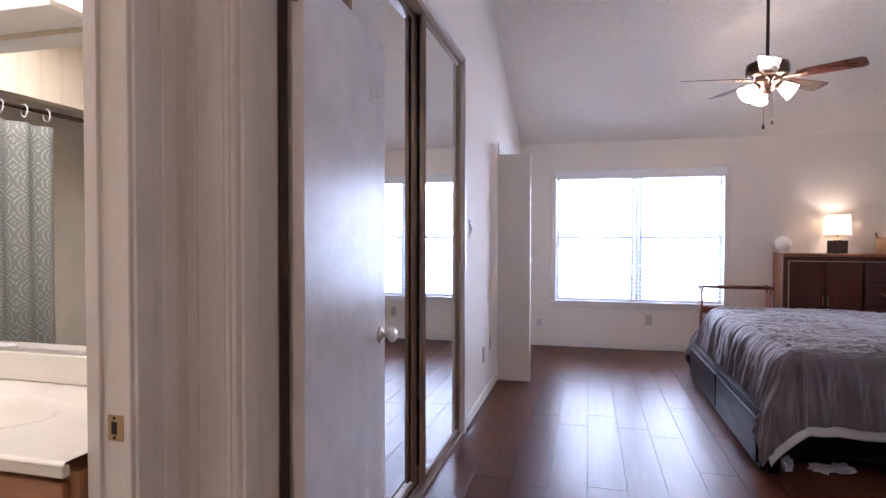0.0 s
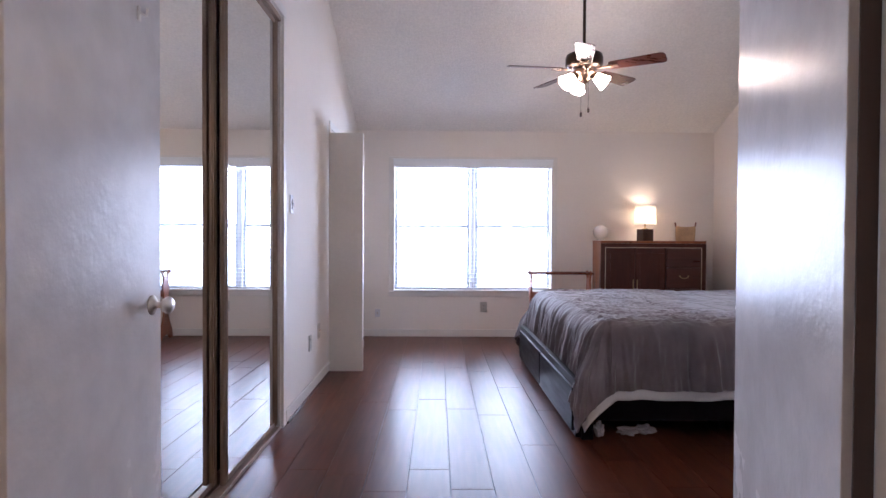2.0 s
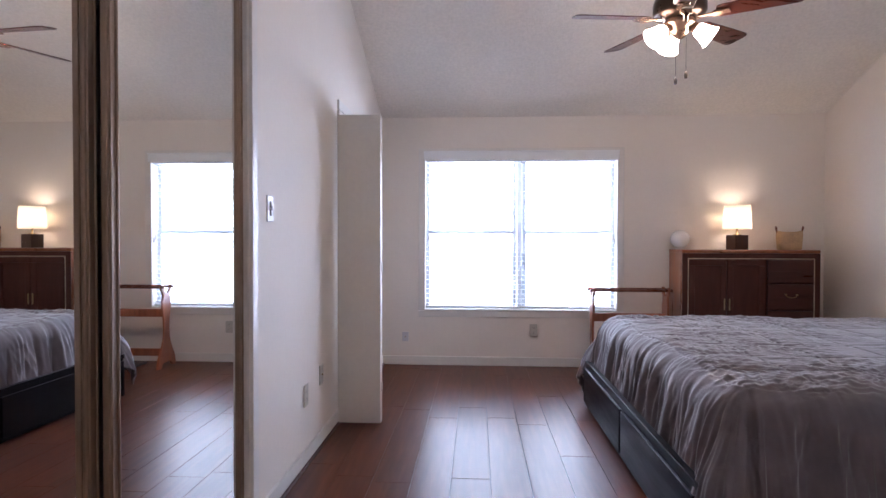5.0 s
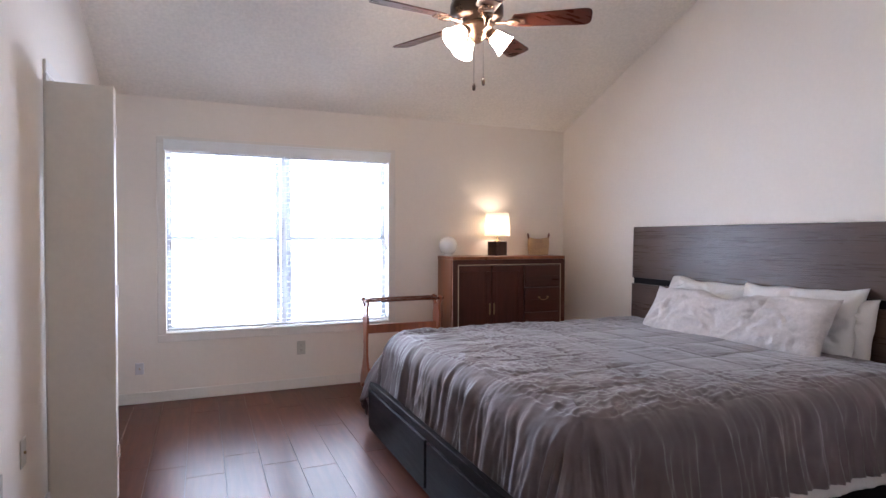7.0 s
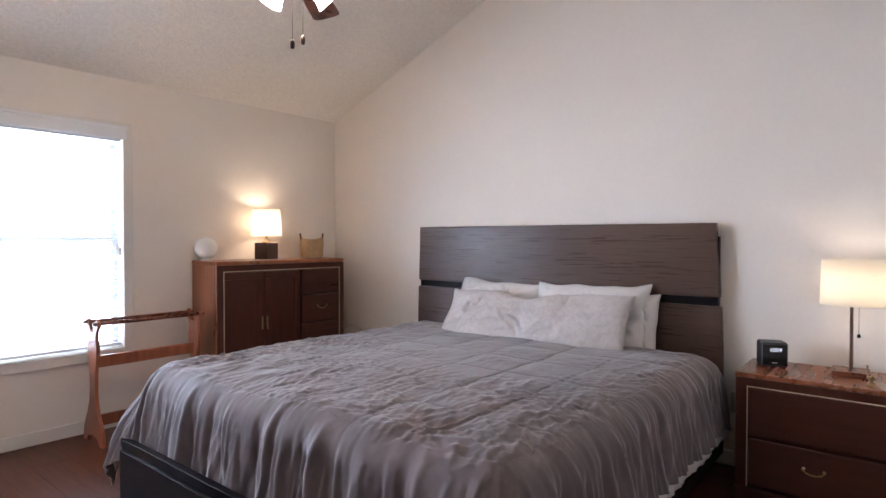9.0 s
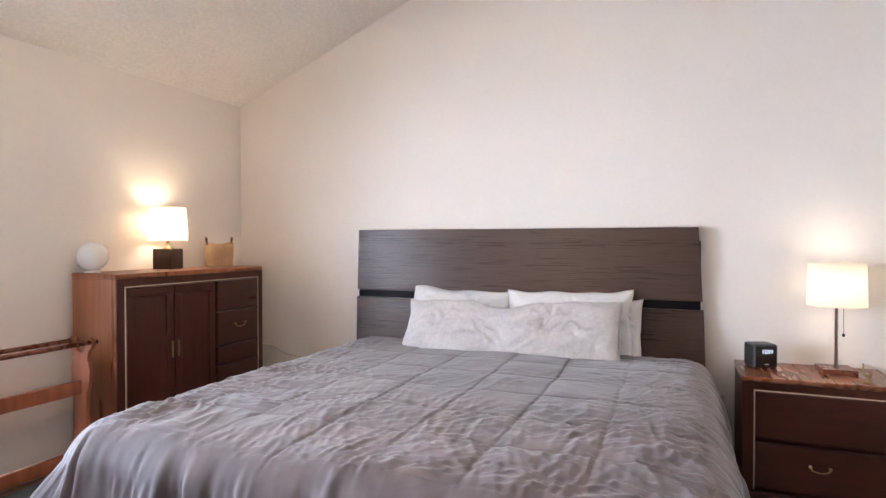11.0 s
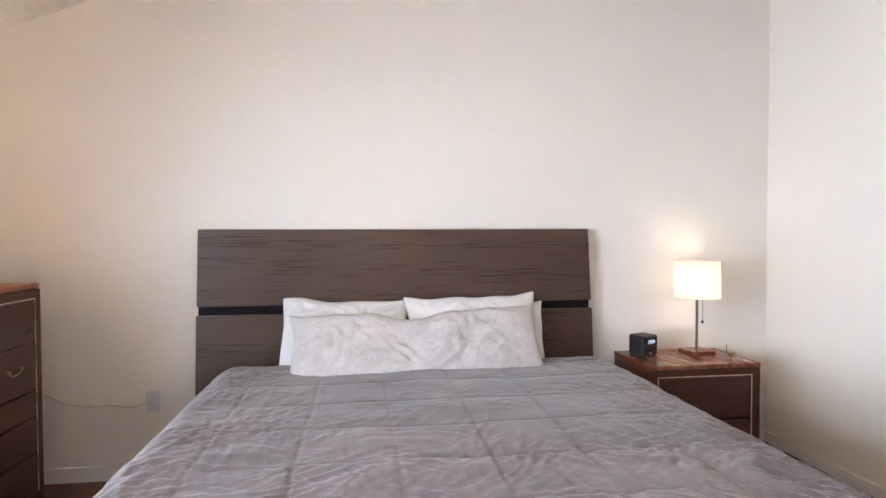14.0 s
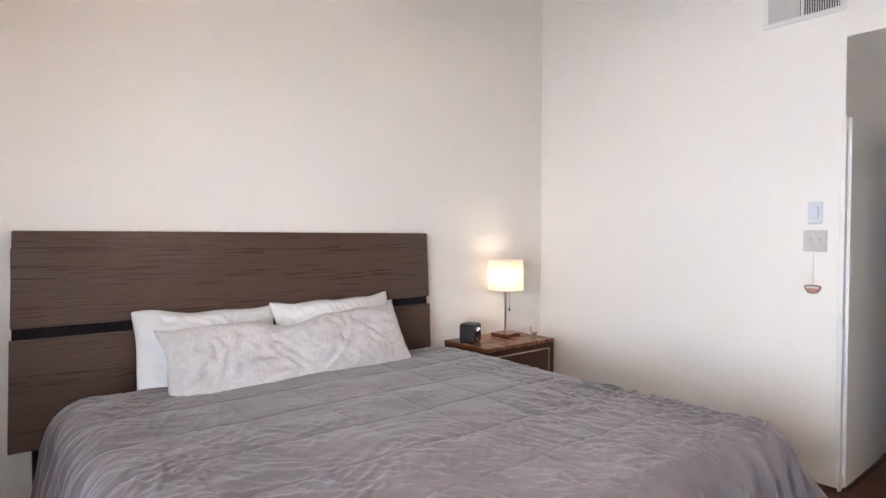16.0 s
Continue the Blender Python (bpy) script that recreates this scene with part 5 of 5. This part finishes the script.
crumple((1.80, 3.575, 0.002), (0.045, 0.035, 0.024), 8.0, "crumpled white plastic bag under the bed", M_BAG)


# ---------------------------------------------------------------- bathroom
def striped_paper():
    m = mat("striped_wallpaper", (0.62, 0.54, 0.40), 0.8, var=(3, 0.03), grain=(40, 0.03))
    n, l = m.node_tree.nodes, m.node_tree.links
    b = n["Principled BSDF"]
    co, w = n.new("ShaderNodeTexCoord"), n.new("ShaderNodeTexWave")
    w.wave_profile, w.bands_direction = "SAW", "DIAGONAL"
    mp = n.new("ShaderNodeMapping")
    mp.inputs["Scale"].default_value = (5.0, 5.0, 0.0)
    w.inputs["Scale"].default_value = 1.0
    r = n.new("ShaderNodeValToRGB")
    r.color_ramp.interpolation = "CONSTANT"
    for e, (p, c) in zip((r.color_ramp.elements[0], r.color_ramp.elements.new(0.35), r.color_ramp.elements.new(0.5), r.color_ramp.elements[1]),
                         ((0, (0.66, 0.58, 0.44, 1)), (0.35, (0.46, 0.38, 0.27, 1)), (0.5, (0.62, 0.53, 0.40, 1)), (0.8, (0.50, 0.42, 0.30, 1)))):
        e.position, e.color = p, c
    l.new(co.outputs["Object"], mp.inputs[0]), l.new(mp.outputs[0], w.inputs[0]), l.new(w.outputs["Fac"], r.inputs[0]), l.new(r.outputs[0], b.inputs["Base Color"])
    return m


def curtain_cloth():
    """Grey cloth printed with rings of pale dots."""
    m = bpy.data.materials.new("ring_print_cloth")
    m.use_nodes = True
    n, l = m.node_tree.nodes, m.node_tree.links
    b = n["Principled BSDF"]
    b.inputs["Roughness"].default_value = 0.8
    co, v, w = n.new("ShaderNodeTexCoord"), n.new("ShaderNodeTexVoronoi"), n.new("ShaderNodeMath")
    mp = n.new("ShaderNodeMapping")
    mp.inputs["Scale"].default_value = (0.0, 1.0, 1.0)
    v.inputs["Scale"].default_value, v.inputs["Randomness"].default_value = 7.0, 0.0
    w.operation = "SINE"
    k = n.new("ShaderNodeMath")
    k.operation, k.inputs[1].default_value = "MULTIPLY", 50.0
    r = n.new("ShaderNodeValToRGB")
    r.color_ramp.elements[0].position, r.color_ramp.elements[0].color = 0.15, (0.20, 0.21, 0.185, 1)
    r.color_ramp.elements[1].position, r.color_ramp.elements[1].color = 0.55, (0.40, 0.41, 0.37, 1)
    l.new(co.outputs["Object"], mp.inputs[0]), l.new(mp.outputs[0], v.inputs["Vector"]), l.new(v.outputs["Distance"], k.inputs[0]), l.new(k.outputs[0], w.inputs[0])
    dots, dm, dx = n.new("ShaderNodeTexVoronoi"), n.new("ShaderNodeMapRange"), n.new("ShaderNodeMath")
    dots.inputs["Scale"].default_value, dots.inputs["Randomness"].default_value = 110.0, 0.4
    dm.inputs["From Min"].default_value, dm.inputs["From Max"].default_value = 0.6, 0.3
    dx.operation = "MULTIPLY"
    l.new(mp.outputs[0], dots.inputs["Vector"]), l.new(dots.outputs["Distance"], dm.inputs["Value"])
    l.new(w.outputs[0], dx.inputs[0]), l.new(dm.outputs[0], dx.inputs[1])
    l.new(dx.outputs[0], r.inputs[0]), l.new(r.outputs[0], b.inputs["Base Color"])
    return m


# unseen dome, added to house the fill light of the hall
hl = thing("hall_fill_lamp", pose(0.65, -0.75, 2.44), "unseen frosted dome lamp added to light the hall", "ceiling lamp")
bm = bmesh.new()
lathe(bm, [(0.15, 0.0), (0.15, -0.02), (0.14, -0.026), (0.0, -0.026)], 32)
part("pan", bm, M_TRIM, hl)
bm = bmesh.new()
lathe(bm, [(0.14, -0.027), (0.135, -0.07), (0.10, -0.105), (0.05, -0.122), (0.0, -0.126)], 32)
part("dome", bm, M_FROST, hl, "frosted glass dome", smooth=True)
M_PAPER = striped_paper()
BN, BW, BS = 1.60, -3.30, -0.55
wall_y("wall_bath_north", BN, BN + 0.1, BW, WX - 0.56, 2.5, "striped beige wallpaper over the vanity", material=M_PAPER)
wall_x("wall_bath_return", WX - 0.56 - 0.004, WX - 0.56, DY + 0.1, BN, 2.5, "short bathroom wall return", material=M_PAPER)
wall_x("wall_bath_west", BW - 0.1, BW, BS, BN, 2.5, "white tub surround wall with a small window", [(0.28, 0.66, 1.62, 1.86)], M_BATHPAPER)
wall_y("wall_bath_south", BS - 0.1, BS, BW, HX - T, 2.5, "cream bathroom wall")
solid("ceiling_bath", box(bmesh.new(), BW - 0.1, HX - T, BS - 0.1, BN, 2.42, 2.5), M_CEIL, "white bathroom ceiling", "ceiling")
wall = solid("wall_shower_header", box(bmesh.new(), -2.50, -2.42, BS, BN, 2.02, 2.42), M_PAPER, "striped wallpaper header over the tub", "wall")
lp = thing("ceiling_light", pose(-1.75, 0.7, 2.42), "square lit ceiling light panel", "ceiling light")
bm = bmesh.new()
for b in ((-0.42, -0.39, -0.42, 0.42), (0.39, 0.42, -0.42, 0.42), (-0.39, 0.39, -0.42, -0.39), (-0.39, 0.39, 0.39, 0.42)):
    box(bm, b[0], b[1], b[2], b[3], -0.03, 0.0, bevel=0.003)
part("frame", bm, M_TRIM, lp)
bm = bmesh.new()
box(bm, -0.39, 0.39, -0.39, 0.39, -0.022, -0.012)
part("diffuser", bm, M_DIFFUSER, lp, "glowing white diffuser")
vl = thing("vanity_light", pose(-1.70, BN, 1.97), "long lit box light over the bathroom mirror", "vanity light")
bm = bmesh.new()
box(bm, -0.60, 0.60, -0.17, 0.0, 0.0, 0.02, bevel=0.003)
box(bm, -0.60, 0.60, -0.17, 0.0, 0.135, 0.15, bevel=0.003)
part("housing", bm, M_TRIM, vl)
bm = bmesh.new()
box(bm, -0.595, 0.595, -0.165, -0.002, 0.021, 0.134)
part("diffuser", bm, M_DIFFUSER, vl, "glowing acrylic diffuser")
vm = thing("bathroom_mirror", pose(-1.70, BN - 0.001, 0.90), "wide plain mirror over the vanity", "mirror")
bm = bmesh.new()
box(bm, -0.60, 0.79, -0.006, 0.0, 0.0, 1.05)
part("glass", bm, M_MIRROR, vm)
bm = bmesh.new()
box(bm, -0.61, 0.80, -0.010, 0.0, -0.010, -0.0005, bevel=0.001)
part("channel", bm, M_CHROME, vm)


def vanity():
    e = thing("vanity", pose(-1.75, 1.05, 0), "medium oak vanity cabinet with flat doors", "vanity")
    bm = bmesh.new()
    box(bm, -0.65, 1.10, 0.035, 0.36, 0.0, 0.67)
    box(bm, -0.65, 1.10, 0.036, 0.060, 0.671, 0.755)
    part("body", bm, M_OAK, e)
    for k in range(4):
        bm = bmesh.new()
        a = -0.63 + k * 0.43
        box(bm, a, a + 0.415, 0.015, 0.034, 0.10, 0.56, bevel=0.004)
        part("door", bm, M_OAK, e, "oak cabinet door")
        bm = bmesh.new()
        box(bm, a, a + 0.415, 0.015, 0.034, 0.58, 0.735, bevel=0.004)
        part("drawer", bm, M_OAK, e)
    t = thing("countertop", pose(-1.75, 1.04, 0.757), "cream cultured marble top with moulded basin", "countertop")
    bm = bmesh.new()
    nx, ny = 90, 46
    g = []
    for i in range(nx + 1):
        row = []
        for j in range(ny + 1):
            x, y = -0.66 + 1.765 * i / nx, 0.0 + 0.37 * j / ny
            if x < 0.85:
                y = 0.55 * j / ny
            q = ((x - 0.55) / 0.24) ** 2 + ((y - 0.24) / 0.16) ** 2
            row.append(bm.verts.new((x, y, 0.035 - (0.11 * smooth01((1 - q) * 1.2) if q < 1 else 0.0) - (0.008 if j == 0 else 0))))
        g.append(row)
    for i in range(nx):
        for j in range(ny):
            bm.faces.new((g[i][j], g[i + 1][j], g[i + 1][j + 1], g[i][j + 1]))
    part("top", bm, M_MARBLE, t, smooth=True)
    bm = bmesh.new()
    box(bm, -0.66, 1.105, 0.0, 0.02, 0.0, 0.0265, bevel=0.004)
    part("front_edge", bm, M_MARBLE, t)
    bm = bmesh.new()
    box(bm, -0.66, 0.85, 0.53, 0.552, 0.036, 0.132, bevel=0.005)
    box(bm, 0.852, 1.105, 0.352, 0.372, 0.036, 0.132, bevel=0.005)
    part("backsplash", bm, M_MARBLE, t)
    tw = thing("soap_tray", pose(-1.98, 1.30, 0.793), "white folded cloth on a dark tray", "tray")
    bm = bmesh.new()
    box(bm, -0.14, 0.14, -0.08, 0.10, 0.0, 0.012, bevel=0.004)
    part("tray", bm, M_DARKWOODBOX, tw)
    bm = bmesh.new()
    box(bm, -0.12, 0.10, -0.07, 0.05, 0.0125, 0.035, bevel=0.010)
    part("cloth", bm, M_SHEET, tw)


vanity()
rd = thing("curtain_rod", pose(-2.44, 0, 1.96), "dark bronze shower curtain rod", "curtain rod")
bm = bmesh.new()
rod(bm, (0, BS, 0), (0, BN, 0), 0.0125, 14)
part("rod", bm, M_FANMETAL, rd, smooth=True)


def shower_curtain():
    e = thing("shower_curtain", pose(-2.44, 0, 0), "grey shower curtain printed with pale rings", "curtain")
    bm = bmesh.new()
    n, rows = 150, 24
    g = []
    for i in range(n + 1):
        y = 0.56 + 1.0 * i / n
        col = []
        for j in range(rows + 1):
            z = 0.18 + 1.70 * j / rows
            x = 0.022 * math.sin(i / n * 44) + 0.010 * noise.noise(Vector((y * 6, z, 2)))
            col.append(bm.verts.new((x, y, z)))
        g.append(col)
    for i in range(n):
        for j in range(rows):
            bm.faces.new((g[i][j], g[i + 1][j], g[i + 1][j + 1], g[i][j + 1]))
    c = part("cloth", bm, curtain_cloth(), e, "grey cloth with ring print", smooth=True)
    so = c.modifiers.new("thick", "SOLIDIFY")
    so.thickness = 0.002
    for k in range(8):
        bm = bmesh.new()
        y = 0.60 + k * 0.13
        for i in range(16):
            a, b = 2 * math.pi * i / 16, 2 * math.pi * (i + 1) / 16
            rod(bm, (0.022 * math.cos(a), y, 1.945 + 0.034 * math.sin(a)), (0.022 * math.cos(b), y, 1.945 + 0.034 * math.sin(b)), 0.003, 6)
        part("ring", bm, M_VINYL, e, "white plastic curtain ring")


shower_curtain()
bw = thing("window_2", pose(BW, 0.47, 1.74), "small white bathroom window over the tub", "window", kind="structure")
bm = bmesh.new()
for b in ((-0.19, -0.165, -0.12, 0.12), (0.165, 0.19, -0.12, 0.12), (-0.165, 0.165, -0.12, -0.095), (-0.165, 0.165, 0.095, 0.12), (-0.008, 0.008, -0.095, 0.095)):
    box(bm, -0.06, 0.004, b[0], b[1], b[2], b[3], bevel=0.002)
part("window_frame", bm, M_VINYL, bw)
bm = bmesh.new()
box(bm, -0.045, -0.041, -0.165, 0.165, -0.095, 0.095)
p = part("pane", bm, M_GLASS, bw)
p.visible_shadow = False
tub = thing("bathtub", pose(-2.90, 0, 0), "white bathtub behind the curtain", "bathtub")
bm = bmesh.new()
box(bm, -0.38, 0.43, BS + 0.01, BN - 0.01, 0.0, 0.42, bevel=0.02)
part("apron", bm, M_MARBLE, tub)


# ---------------------------------------------------------------- floor planks
def planks(x0, x1, y0, y1, width=0.197, length=1.22):
    cache = {}
    rng = random.Random(5)
    n = int(math.ceil((x1 - x0) / width))
    for i in range(n):
        a, b = x0 + i * width, min(x0 + (i + 1) * width, x1)
        y = y0 - rng.random() * length
        while y < y1:
            c, d = max(y, y0), min(y + length, y1)
            y += length
            if d - c < 0.03:
                continue
            key = (round(b - a, 3), round(d - c, 3))
            if key not in cache:
                w, h = (b - a) / 2 - 0.0006, (d - c) / 2 - 0.0006
                ch = 0.0009
                me = bpy.data.meshes.new("plank")
                v = [(s * w, t * h, -0.005) for s, t in ((-1, -1), (1, -1), (1, 1), (-1, 1))]
                v += [(s * w, t * h, -0.0016) for s, t in ((-1, -1), (1, -1), (1, 1), (-1, 1))]
                v += [(s * (w - ch), t * (h - ch), 0.0) for s, t in ((-1, -1), (1, -1), (1, 1), (-1, 1))]
                f = [(8, 9, 10, 11)] + [(k, (k + 1) % 4, 4 + (k + 1) % 4, 4 + k) for k in range(4)] + [(4 + k, 4 + (k + 1) % 4, 8 + (k + 1) % 4, 8 + k) for k in range(4)]
                me.from_pydata(v, [], f)
                me.materials.append(M_FLOOR)
                cache[key] = me
            ob = new("plank", cache[key])
            ob.parent = FLOOR
            ob.location = ((a + b) / 2, (c + d) / 2, 0.0)


planks(WX, EX, DY + 0.1, NY)
planks(HX, 1.9, -1.3, DY + 0.1)
solid("threshold", box(bmesh.new(), BW, HX, BS, BN, -0.005, 0.001), M_MARBLE, "cream bathroom floor tile", "floor")
